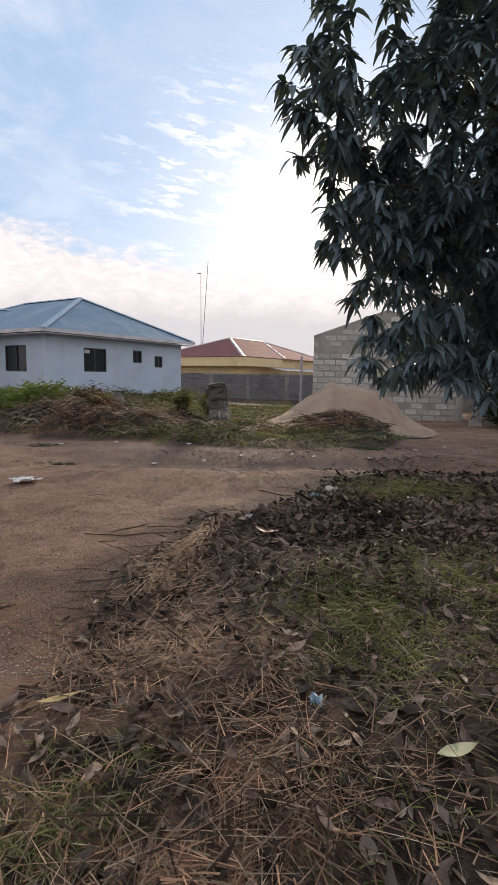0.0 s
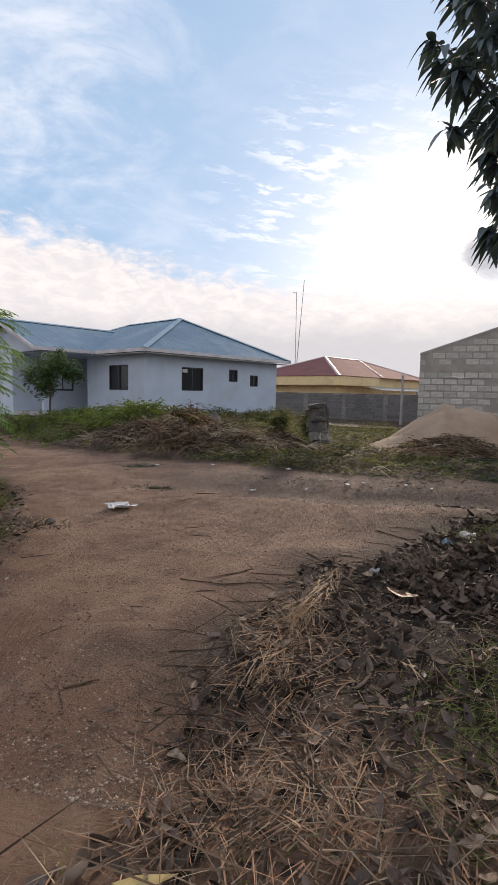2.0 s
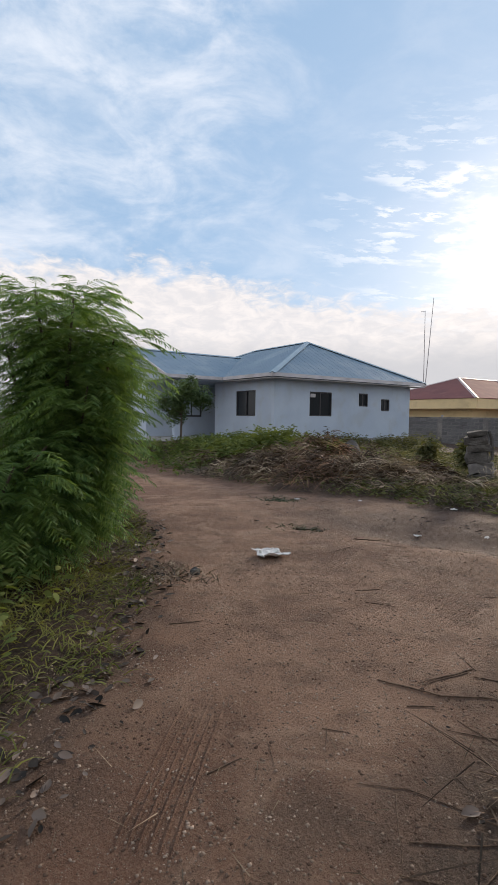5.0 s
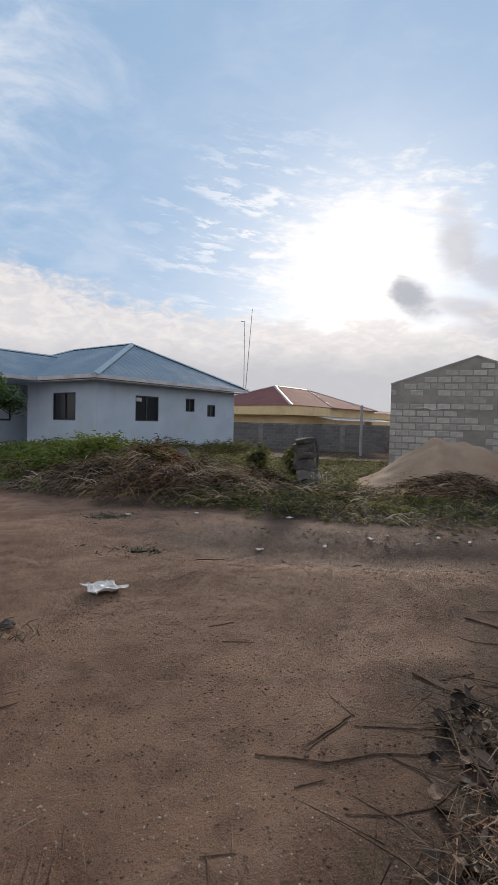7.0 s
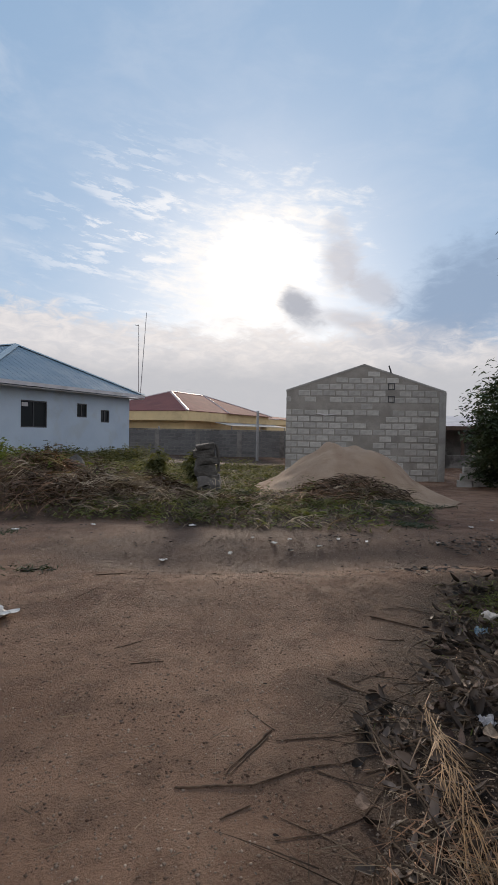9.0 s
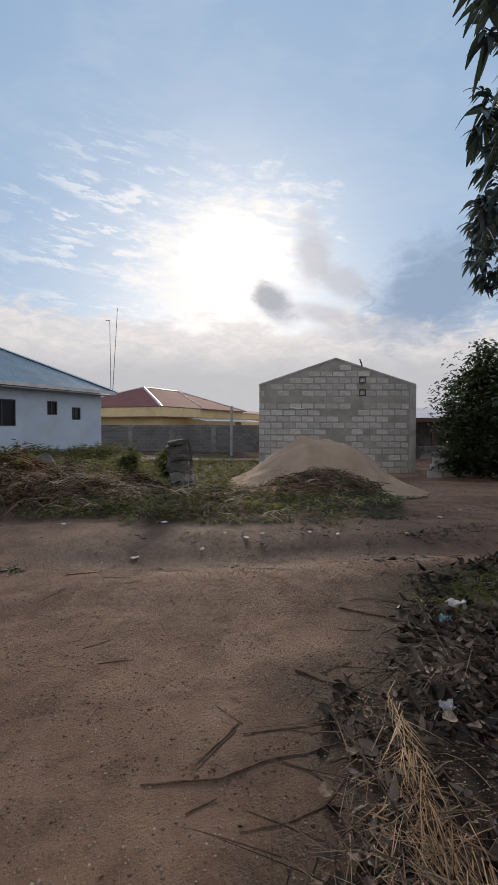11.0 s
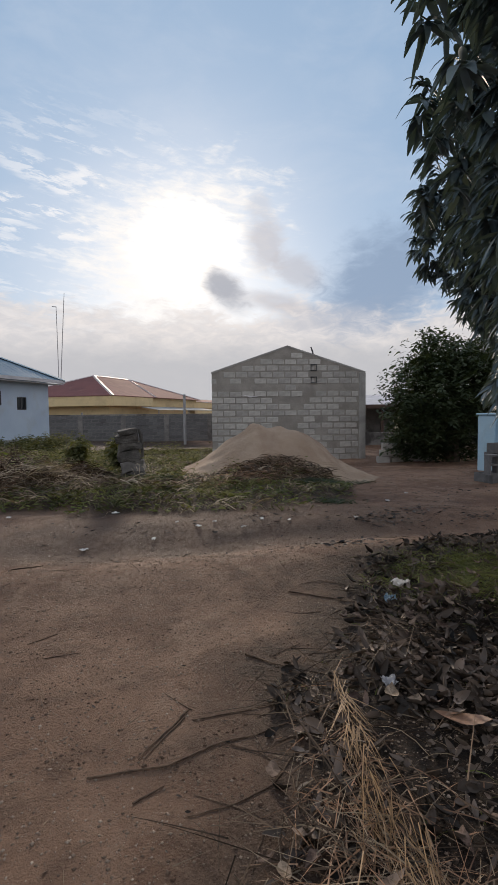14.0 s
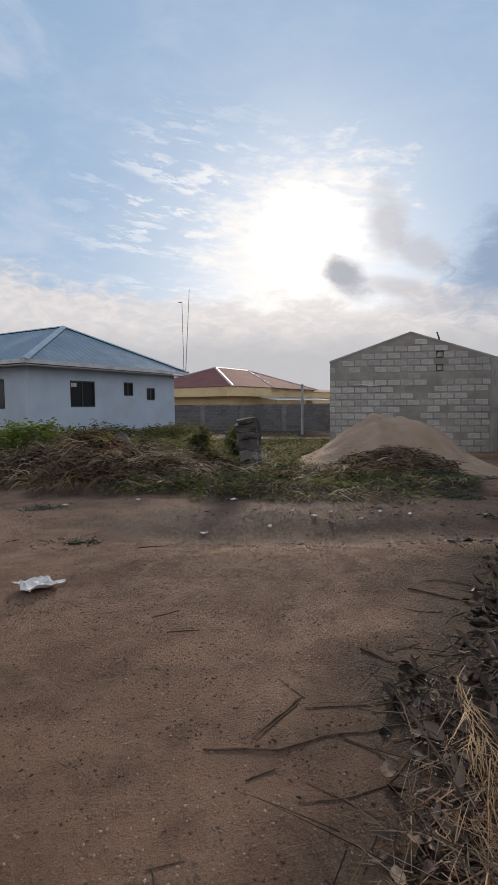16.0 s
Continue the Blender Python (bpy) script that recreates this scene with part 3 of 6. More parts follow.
def cap(bm, a, b, w):
    a, b = Vector(a), Vector(b)
    d = (b - a).normalized()
    side = d.cross(Vector((0, 0, 1))).normalized()
    n = side.cross(d)
    q = []
    for p in (a, b):
        q += [bm.verts.new(p - side * w - n * 0.02), bm.verts.new(p + n * 0.06), bm.verts.new(p + side * w - n * 0.02), bm.verts.new(p - n * 0.03)]
    for i in range(4):
        j = (i + 1) % 4
        bm.faces.new((q[i], q[j], q[4 + j], q[4 + i]))
    bm.faces.new(q[:4][::-1]), bm.faces.new(q[4:])
    bmesh.ops.recalc_face_normals(bm, faces=bm.faces)


def board(bm, a, b, thick, height):
    a, b = Vector(a), Vector(b)
    side = (b - a).cross(Vector((0, 0, 1))).normalized() * thick
    up = Vector((0, 0, 1))
    q = []
    for p in (a, b):
        q += [bm.verts.new(p - side + up * 0.012), bm.verts.new(p + side + up * 0.012), bm.verts.new(p + side - up * height), bm.verts.new(p - side - up * height)]
    for i in range(4):
        j = (i + 1) % 4
        bm.faces.new((q[i], q[j], q[4 + j], q[4 + i]))
    bm.faces.new(q[:4][::-1]), bm.faces.new(q[4:])
    bmesh.ops.recalc_face_normals(bm, faces=bm.faces)


build_blue_house()
# ---------------------------------------------------------------- the unfinished block building
def build_block_building():
    """Gable end of hollow concrete blocks, laid in courses, with a rendered corner column."""
    m = pose(2.554, 21.696, 0, 0, 0, -12.95)
    house = thing("block_building", m, "unfinished grey concrete block building with a gable end", "building")
    width, eave, apex, mid, base = 6.0, 3.20, 4.21, 2.95, -0.35

    def roof_line(x):
        return eave + (apex - eave) * (x / mid if x < mid else (width - x) / (width - mid))
    # mortar body, set back behind the faces of the blocks
    bm = bmesh.new()
    outline = [(0.02, base), (width - 0.02, base), (width - 0.02, eave - 0.02), (mid, apex - 0.02), (0.02, eave - 0.02)]
    f = [bm.verts.new((x, 0.006, z)) for x, z in outline]
    b = [bm.verts.new((x, 0.21, z)) for x, z in outline]
    bm.faces.new(f), bm.faces.new(b[::-1])
    for i in range(5):
        j = (i + 1) % 5
        bm.faces.new((f[i], b[i], b[j], f[j]))
    bmesh.ops.recalc_face_normals(bm, faces=bm.faces)
    front = part("mortar_wall", bm, MORTAR, house)
    for x in (0.02, width - 0.23):
        part("side_wall", box_bm(x, x + 0.21, 0.214, 9.0, base, eave - 0.02), MORTAR, house)
    part("back_wall", box_bm(0.234, width - 0.234, 8.8, 9.0, base, eave - 0.02), MORTAR, house)
    part("corner_column", box_bm(width - 0.24, width + 0.012, -0.02, 0.25, base, eave - 0.03, 0.012), CONCRETE, house, "smooth rendered concrete corner column")
    for x in (0.0, mid):
        bm = bmesh.new()
        x1 = mid if x == 0.0 else width
        bm2 = [(x, roof_line(x)), (x1, roof_line(x1))]
        v = []
        for px, pz in bm2:
            for y in (-0.012, 0.22):
                v += [bm.verts.new((px, y, pz - 0.05)), bm.verts.new((px, y, pz + 0.015))]
        for q in ((0, 1, 5, 4), (2, 6, 7, 3), (0, 4, 6, 2), (1, 3, 7, 5), (0, 2, 3, 1), (4, 5, 7, 6)):
            bm.faces.new([v[i] for i in q])
        bmesh.ops.recalc_face_normals(bm, faces=bm.faces)
        part("coping", bm, CONCRETE, house)
    # blocks
    rs = random.Random(4)
    shapes = []
    for k in range(5):
        bm = bmesh.new()
        box(bm, 0, 0.445, -0.009 + 0.002 * k, 0.05, 0.012, 0.204 + 0.004 * k, 0.012)
        for v in bm.verts:
            v.co += Vector((rs.uniform(-0.006, 0.006), rs.uniform(-0.004, 0.004), rs.uniform(-0.006, 0.006)))
        me = bpy.data.meshes.new("block")
        bm.to_mesh(me)
        bm.free()
        me.materials.append(BLOCK)
        shapes.append(me)
    course, row = 0.247, 0
    z = -0.22
    while z < apex - 0.1:
        x = 0.0 if row % 2 else -0.235
        while x < width - 0.05:
            a, c = max(x, 0.015), min(x + 0.455, width - (0.25 if z < eave - 0.3 else 0.02))
            lim = roof_line(max(0, a)) if a < mid else 9
            lim = min(lim, roof_line(min(width, max(c, 0))) if c > mid else 9)
            if c - a > 0.1 and z + 0.22 < lim - 0.03 and not (3.80 < a + 0.2 < 4.25 and 2.9 < z < 3.0) and rs.random() > (0.85 if 2.3 < z < 2.54 else 0.42 if 2.2 < a < 3.6 and z < 2.3 else 0.10):
                share("block", shapes[rs.randrange(5)], pose(a, rs.uniform(-0.004, 0.003), z + rs.uniform(-0.006, 0.006)) @ Matrix.Diagonal(((c - a - 0.022) / 0.445, 1, 1, 1)), front)
            x += 0.475
        z += course
        row += 1
    # two small vent openings left in the gable, and a bent iron pin
    for z in (3.25, 2.77):
        bm = bmesh.new()
        for a in ((0, 0.25, 0, 0.03), (0, 0.25, 0.22, 0.25), (0, 0.03, 0.03, 0.22), (0.22, 0.25, 0.03, 0.22)):
            box(bm, 3.85 + a[0], 3.85 + a[1], -0.03, 0.04, z + a[2], z + a[3])
        part("vent_frame", bm, DARK_METAL, house, "dark frame round a small vent hole")
    part("iron_pin", tube(bmesh.new(), [(3.98, 0.1, 3.82), (3.95, 0.1, 3.98), (3.88, 0.1, 4.18)], [0.03, 0.03, 0.025], 6), DARK_METAL, house)
    part("mortar_splash", tube(bmesh.new(), [(0.9, -0.012, 2.33), (1.3, -0.015, 2.31), (1.5, -0.015, 2.25), (2.0, -0.012, 2.30)], [0.008, 0.02, 0.03, 0.008], 5), FASCIA, house, "pale dried mortar splash")


build_block_building()


# ---------------------------------------------------------------- sand heap
def build_sand_heap():
    xs, ys = np.arange(-0.5, 7.4, 0.07), np.arange(11.0, 18.4, 0.07)
    X, Y = np.meshgrid(xs, ys)
    X, Y = X.ravel(), Y.ravel()
    h = sand_height(X, Y)
    z = ground_height(X, Y) * 1.0 + h + 0.02 * smooth_noise(X, Y, 0.25, 31) * step(0, 0.3, h) + 0.006
    nx, ny = len(xs), len(ys)
    i = (np.arange(ny - 1)[:, None] * nx + np.arange(nx - 1)[None, :]).ravel()
    quads = np.stack([i, i + 1, i + nx + 1, i + nx], 1)
    keep = (h[quads] > 0.012).all(1)
    used = np.unique(quads[keep])
    remap = -np.ones(len(X), int)
    remap[used] = np.arange(len(used))
    ob = arrays("sand_heap", np.stack([X, Y, z], 1)[used], remap[quads[keep]], SAND, smooth=True)
    tagged(ob, "large heap of pale brown building sand tipped on the ground", "sand heap")


build_sand_heap()


# ---------------------------------------------------------------- fence wall, poles and the red-roofed house behind
def build_fence():
    m = pose(-9.5, 38.4, 0, 0, 0, -15.6)
    fence = thing("fence_wall", m, "low weathered grey block fence wall with black stains", "wall")
    part("wall", wall_with_holes(bmesh.new(), 24.0, -0.4, 1.58, 0.2, []), OLD_WALL, fence)
    part("coping", box_bm(0, 24.0, -0.03, 0.23, 1.584, 1.66, 0.015), OLD_WALL, fence)
    for k in range(9):
        part("pier", box_bm(1.2 + 2.75 * k, 1.5 + 2.75 * k, -0.05, -0.004, -0.4, 1.57), OLD_WALL, fence)
    rs = random.Random(6)
    bm = box(bmesh.new(), 0, 0.44, -0.02, 0.02, 0.01, 0.205, 0.008)
    me = bpy.data.meshes.new("block")
    bm.to_mesh(me)
    bm.free()
    me.materials.append(OLD_BLOCK)
    for row in range(8):
        for k in range(26):
            share("block", me, pose(3.9 + 0.46 * k + 0.23 * (row % 2), rs.uniform(-0.006, 0.004), -0.14 + 0.214 * row), fence.children[0])


build_fence()


def pole(x, y, top, r, lean=(0, 0), label="slim grey metal pole standing by the fence"):
    p = thing("pole", pose(x, y, -0.25), label, "pole")
    part("shaft", tube(bmesh.new(), [(0, 0, 0), (lean[0] * 0.5, lean[1] * 0.5, (top + 0.25) * 0.5), (lean[0], lean[1], top + 0.25)], [r, r * 0.95, r * 0.9], 8), PALE_METAL, p)
    part("cap", tube(bmesh.new(), [(lean[0], lean[1], top + 0.252), (lean[0], lean[1], top + 0.30)], [r * 1.2, r * 0.6], 8), PALE_METAL, p)
    return p


pole(-2.83, 37.3, 1.75, 0.07)
pole(3.02, 31.6, 2.72, 0.085)


def build_masts():
    mast = thing("antenna_mast", pose(-5.76, 57.9, -0.3), "tall thin grey antenna mast with a short arm", "mast")
    part("shaft", tube(bmesh.new(), [(0, 0, 0), (-0.02, 0, 6), (-0.08, 0, 13.0)], [0.045, 0.04, 0.03], 6), PALE_METAL, mast)
    part("arm", tube(bmesh.new(), [(-0.07, 0, 12.9), (-0.5, 0.05, 12.95)], [0.04, 0.035], 6), PALE_METAL, mast)
    mast = thing("antenna_mast", pose(-5.84, 57.6, -0.3), "tall thin leaning grey antenna mast", "mast")
    part("shaft", tube(bmesh.new(), [(0, 0, 0), (0.3, 0.1, 6), (0.8, 0.3, 14.3)], [0.055, 0.045, 0.03], 6), PALE_METAL, mast)


build_masts()


def build_red_house():
    m = pose(-0.78, 43.9, 0, 0, 0, -34)
    house = thing("red_roofed_house", m, "yellow house with a dull red hipped metal roof", "house")
    w, s, ez, rz = 11.0, 17.0, 3.2, 5.25
    # local x to the front corner at 0, local y along the receding side
    part("wall", box_bm(-w + 0.9, -0.9, 0.9, 1.1, -0.4, 2.5), YELLOW, house)
    part("wall", box_bm(-1.1, -0.9, 1.104, s - 0.9, -0.4, 2.5), YELLOW, house)
    part("wall", box_bm(-w + 0.9, -w + 1.1, 1.104, s - 0.9, -0.4, 2.5), YELLOW, house)
    part("wall", box_bm(-w + 1.104, -1.104, s - 1.1, s - 0.9, -0.4, 2.5), YELLOW, house)
    part("fascia", box_bm(-w, 0, 0, 0.15, 2.36, ez, 0.01), YELLOW, house, "deep yellow painted roof fascia")
    part("fascia", box_bm(-0.15, 0, 0.154, 6.5, 2.36, ez, 0.01), YELLOW, house, "deep yellow painted roof fascia")
    part("fascia", box_bm(-0.55, -0.4, 6.504, s, 2.36, ez - 0.02, 0.01), YELLOW, house, "deep yellow painted roof fascia")
    part("soffit", box_bm(-w + 0.16, -0.56, 0.16, s, 2.40, 2.44), YELLOW, house)
    part("lean_to_roof", slab(bmesh.new(), [(0.2, 4.0, 2.32), (1.9, 4.0, 2.05), (1.9, s, 2.05), (0.2, s, 2.32)], 0.04), CONCRETE, house, "pale metal lean-to roof")
    for y in (4.4, 10.5, s - 0.4):
        part("post", tube(bmesh.new(), [(1.7, y, -0.3), (1.7, y, 2.04)], [0.05, 0.05], 6), PALE_METAL, house)
    part("extension_wall", box_bm(-6.0, -0.6, s + 0.004, 31.0, -0.4, 2.35), YELLOW, house)
    part("extension_fascia", box_bm(-6.4, -0.4, s + 0.004, 31.4, 2.36, 2.98, 0.01), YELLOW, house, "yellow painted fascia of the rear wing")
    part("extension_roof", slab(bmesh.new(), [(-0.3, s + 0.1, 3.04), (-0.3, 31.5, 3.04), (-3.4, 31.5, 3.5), (-3.4, s + 0.1, 3.5)], 0.05), RED_ROOF, house)
    A, B, C, D = (-w, -0.05, ez), (0.05, -0.05, ez), (0.05, s, ez), (-w, s, ez)
    P, Q = (-w / 2, w / 2, rz), (-w / 2, s - w / 2, rz)
    for f in ((A, B, P), (B, C, Q, P), (C, D, Q), (D, A, P, Q)):
        part("roof_slope", slab(bmesh.new(), f, 0.05), RED_ROOF, house)
    for a, b in ((A, P), (B, P), (P, Q), (C, Q), (D, Q), ((0.05, 7.0, ez + 0.02), (-w / 2, s - w / 2 - 0.05, rz + 0.02))):
        bm = bmesh.new()
        cap(bm, a, b, 0.15)
        part("ridge_cap", bm, RED_CAP, house)


build_red_house()


# ---------------------------------------------------------------- yard on the far side: low house, blue wall, blocks
def build_low_house():
    house = thing("low_house", pose(10.2, 27.6, 0, 0, 0, -16), "low dark house with a pale metal veranda roof", "house")
    part("wall", box_bm(0.4, 9.0, 2.0, 2.2, -0.4, 2.3), OLD_WALL, house)
    part("wall", box_bm(0.4, 0.6, 2.204, 7.0, -0.4, 2.3), OLD_WALL, house)
    part("roof_slope", slab(bmesh.new(), [(-0.2, -0.2, 2.02), (9.4, -0.2, 2.02), (9.4, 4.6, 2.72), (-0.2, 4.6, 2.72)], 0.05), FASCIA, house)
    bm = bmesh.new()
    board(bm, (-0.2, -0.2, 2.03), (9.4, -0.2, 2.03), 0.03, 0.2)
    part("fascia", bm, DOOR_WOOD, house)
    for k in range(4):
        part("post", box_bm(0.2 + 2.6 * k, 0.34 + 2.6 * k, 0, 0.14, -0.4, 1.9, 0.01), DOOR_WOOD, house)
    part("parapet", box_bm(0.35, 8.0, -0.02, 0.1, -0.4, 0.55, 0.02), OLD_WALL, house)


build_low_house()

BLUE_PAINT = surface("pale_blue_painted_wall", (0.42, 0.60, 0.72), (0.36, 0.54, 0.68), 1.2, 30, 0.8, 0.2, 0.005, (0.30, 0.36, 0.40), 1.1, 0.4)
wall_thing = thing("blue_wall", pose(8.33, 13.95, 0, 0, 0, -58), "pale blue painted compound wall with a square end pillar", "wall")
part("pillar", box_bm(-0.02, 0.42, -0.05, 0.35, -0.35, 1.50, 0.02), BLUE_PAINT, wall_thing)
part("panel", box_bm(0.424, 5.0, 0.06, 0.24, -0.35, 1.44), BLUE_PAINT, wall_thing)
part("coping", box_bm(-0.06, 0.46, -0.09, 0.39, 1.504, 1.56, 0.015), BLUE_PAINT, wall_thing)


def block_mesh(bm, l=0.45, w=0.225, h=0.225):
    """A hollow block: a shell with two cells."""
    t = 0.04
    box(bm, 0, l, 0, t, 0, h, 0.006)
    box(bm, 0, l, w - t, w, 0, h, 0.006)
    for x in (0, l / 2 - t / 2, l - t):
        box(bm, x, x + t, t - 0.002, w - t + 0.002, 0.002, h - 0.002)
    return bm


def build_blocks():
    rs = random.Random(8)
    src = part("concrete_block", block_mesh(bmesh.new()), BLOCK)
    tagged(src, "loose hollow grey concrete block in a rough stack", "block", "stacked concrete blocks")
    old = part("concrete_block", block_mesh(bmesh.new()), OLD_BLOCK)
    tagged(old, "dirty hollow concrete block piled by the blue wall", "block", "stacked concrete blocks")
    first = second = True
    # a leaning pillar of loose blocks by the blue wall
    for k, (dx, dy, dz, turn, tip) in enumerate(((0, 0, 0, 10, 0), (0.26, 0.10, 0, 95, 0), (0.05, 0.02, 0.23, 80, 90), (0.34, -0.02, 0.23, 20, 0), (0.10, 0.05, 0.69, 5, 0), (0.5, 0.2, 0, 60, 0), (0.42, 0.1, 0.46, 70, 0))):
        x, y = 6.85 + dx * 0.8, 11.75 + dy
        m = pose(x, y, gz(6.9, 11.8) - 0.02 + dz + (0.23 if tip else 0) * 0, 0, -tip, turn)
        if first:
            old.matrix_basis, first = m, False
        else:
            copy_thing(old, m)
    # stepped rows beside the gable
    for row in range(3):
        for k in range(4 - row):
            x, y = 8.0 + 0.50 * k + 0.1 * row, 18.7 - 0.13 * k
            m = pose(x, y, gz(x, y) + 0.232 * row, 0, 0, -16 + rs.uniform(-5, 5))
            if second:
                src.matrix_basis, second = m, False
            else:
                copy_thing(src, m)


build_blocks()


# ---------------------------------------------------------------- broken concrete stump in the plot
def build_stump():
    m = pose(-0.82, 13.72, gz(-0.82, 13.72) - 0.08, 2, -8, -8)
    stump = thing("block_pillar", m, "broken leaning pillar of old dark concrete blocks", "pillar")
    rs = random.Random(3)
    z = 0.0
    for k, (w, h, dx) in enumerate(((0.46, 0.28, 0.0), (0.48, 0.22, 0.02), (0.45, 0.23, -0.02), (0.47, 0.16, 0.03), (0.46, 0.20, -0.01), (0.40, 0.10, 0.03))):
        bm = bmesh.new()
        box(bm, -w / 2 + dx, w / 2 + dx, -0.16, 0.16, z + 0.006, z + h, 0.010)
        bmesh.ops.subdivide_edges(bm, edges=bm.edges, cuts=2, use_grid_fill=True)
        for v in bm.verts:
            v.co += noise.noise_vector(v.co * 6 + Vector((k, 0, 0))) * 0.055
        part("block", bm, OLD_WALL if k == 1 else DARK_CONCRETE, stump)
        z += h
    part("rod", tube(bmesh.new(), [(0.26, -0.05, 0.55), (0.30, -0.06, 1.0), (0.27, -0.05, 1.16)], [0.03, 0.04, 0.03], 6), DARK_CONCRETE, stump)


build_stump()


def boulder(name, x, y, r, label, seed, flat=0.8):
    bm = bmesh.new()
    bmesh.ops.create_icosphere(bm, subdivisions=2, radius=r)
    for v in bm.verts:
        n = noise.noise_vector(v.co / r * 1.3 + Vector((seed, 0, 0)))
        v.co = Vector((v.co.x, v.co.y, v.co.z * flat)) + n * r * 0.3
    ob = part(name, bm, DARK_CONCRETE)
    ob.matrix_basis = pose(x, y, gz(x, y) + r * flat * 0.5)
    return tagged(ob, label, "rock", "rocks")


boulder("rock", -4.0, 15.2, 0.27, "dark weathered lump of concrete among dry weeds", 2.0, 1.1)
boulder("rock", -1.95, 14.3, 0.22, "small dark rock lying in cut weeds", 5.0)
boulder("rock", -3.55, 6.0, 0.055, "fist-sized brown stone on bare earth", 7.0)


# ---------------------------------------------------------------- plants: strips of leaf laid along curved lines
def strips(name, P, D, L, W, bend, material, parent=None, label="", leaf=True, fold=0.0, stations=4, roll=None, seed=1):
    """Many leaves or blades in one mesh. P roots, D unit directions, L lengths, W widths, bend: how far the tip sinks, as a share of the length."""
    P, D = np.asarray(P, float), np.asarray(D, float)
    n = len(P)
    rs = np.random.RandomState(seed)
    L, W, bend = (np.broadcast_to(np.asarray(a, float), (n,)) for a in (L, W, bend))
    side = np.cross(D, np.tile([0, 0, 1.0], (n, 1)))
    bad = np.linalg.norm(side, axis=1) < 1e-3
    side[bad] = [1, 0, 0]
    side /= np.linalg.norm(side, axis=1)[:, None]
    nor = np.cross(side, D)
    a = rs.uniform(-1, 1, n) * (0.9 if roll is None else roll)
    side, nor = side * np.cos(a)[:, None] + nor * np.sin(a)[:, None], nor * np.cos(a)[:, None] - side * np.sin(a)[:, None]
    cols = 3 if fold else 2
    verts = np.empty((n, stations, cols, 3))
    for k in range(stations):
        s = k / (stations - 1)
        c = P + D * (L * s)[:, None]
        c[:, 2] -= L * bend * s * s
        w = (math.sin(math.pi * min(0.04 + 0.93 * s, 1.0) ** 0.8) ** 0.75 if leaf else (1 - s) ** 0.6) * 0.5
        w = max(w, 0.03)
        off = side * (W * w)[:, None]
        verts[:, k, 0], verts[:, k, -1] = c - off, c + off
        if fold:
            verts[:, k, 1] = c - nor * (W * w * fold)[:, None]
    base = (np.arange(n) * stations * cols)[:, None, None]
    k = np.arange(stations - 1)[None, :, None] * cols
    j = np.arange(cols - 1)[None, None, :]
    q = base + k + j
    faces = np.stack([q, q + 1, q + cols + 1, q + cols], -1).reshape(-1, 4)
    return arrays(name, verts.reshape(-1, 3), faces, material, parent, label, smooth=True)


def directions(n, rs, up=0.5, spread=1.0):
    a = rs.uniform(0, 2 * math.pi, n)
    d = np.stack([np.cos(a) * spread, np.sin(a) * spread, np.full(n, up) + rs.uniform(-0.25, 0.25, n)], 1)
    return d / np.linalg.norm(d, axis=1)[:, None]


def on_ground(x, y, lift=0.0):
    return np.stack([x, y, ground_height(x, y) + lift], 1)


GRASS = leafy("grass", (0.034, 0.044, 0.020), (0.270, 0.260, 0.125), 0.8, 0.35, spec=0.15, skew=1.25)
VERGE_GRASS = leafy("verge_grass", (0.045, 0.065, 0.020), (0.250, 0.255, 0.085), 0.8, 0.35, spec=0.15)
STRIP_GRASS = leafy("strip_grass", (0.036, 0.052, 0.018), (0.215, 0.235, 0.080), 0.8, 0.3, spec=0.15)
LOW_WEED = leafy("low_weed", (0.040, 0.056, 0.022), (0.235, 0.250, 0.105), 0.8, 0.38, spec=0.15, skew=1.2)
FRESH = leafy("fresh_weed", (0.050, 0.080, 0.024), (0.225, 0.265, 0.085), 0.8, 0.40, spec=0.15, skew=1.2)
FEATHER = leafy("feathery_leaf", (0.045, 0.110, 0.036), (0.250, 0.370, 0.120), 0.5, 0.45)
DARK_WEED = leafy("dark_weed", (0.020, 0.035, 0.015), (0.060, 0.080, 0.035), 0.6, 0.2)
DRY = leafy("dry_stalk", (0.035, 0.024, 0.017), (0.440, 0.330, 0.220), 0.75, 0.1, skew=1.3)
RUST = leafy("rusty_straw", (0.040, 0.022, 0.014), (0.470, 0.260, 0.150), 0.7, 0.1, skew=1.3)
GOLD = leafy("golden_straw", (0.080, 0.046, 0.024), (0.460, 0.285, 0.145), 0.65, 0.15)
DEAD_LEAF = leafy("dead_leaf", (0.005, 0.004, 0.003), (0.300, 0.230, 0.190), 0.6, 0.02, spec=0.22, skew=2.0)
DEAD_STALK = leafy("dead_stalk", (0.010, 0.007, 0.005), (0.190, 0.125, 0.082), 0.75, 0.03, spec=0.15, skew=1.6)
BROWN_WEED = leafy("brown_wilted_weed", (0.022, 0.015, 0.011), (0.180, 0.120, 0.080), 0.8, 0.05, spec=0.15)
PORCH_LEAF = leafy("young_tree_leaf", (0.040, 0.075, 0.035), (0.150, 0.210, 0.095), 0.6, 0.3, spec=0.2)
TWIG = surface("twig", (0.050, 0.032, 0.022), (0.160, 0.105, 0.070), 8, 60, 0.9, 0.6, 0.004)


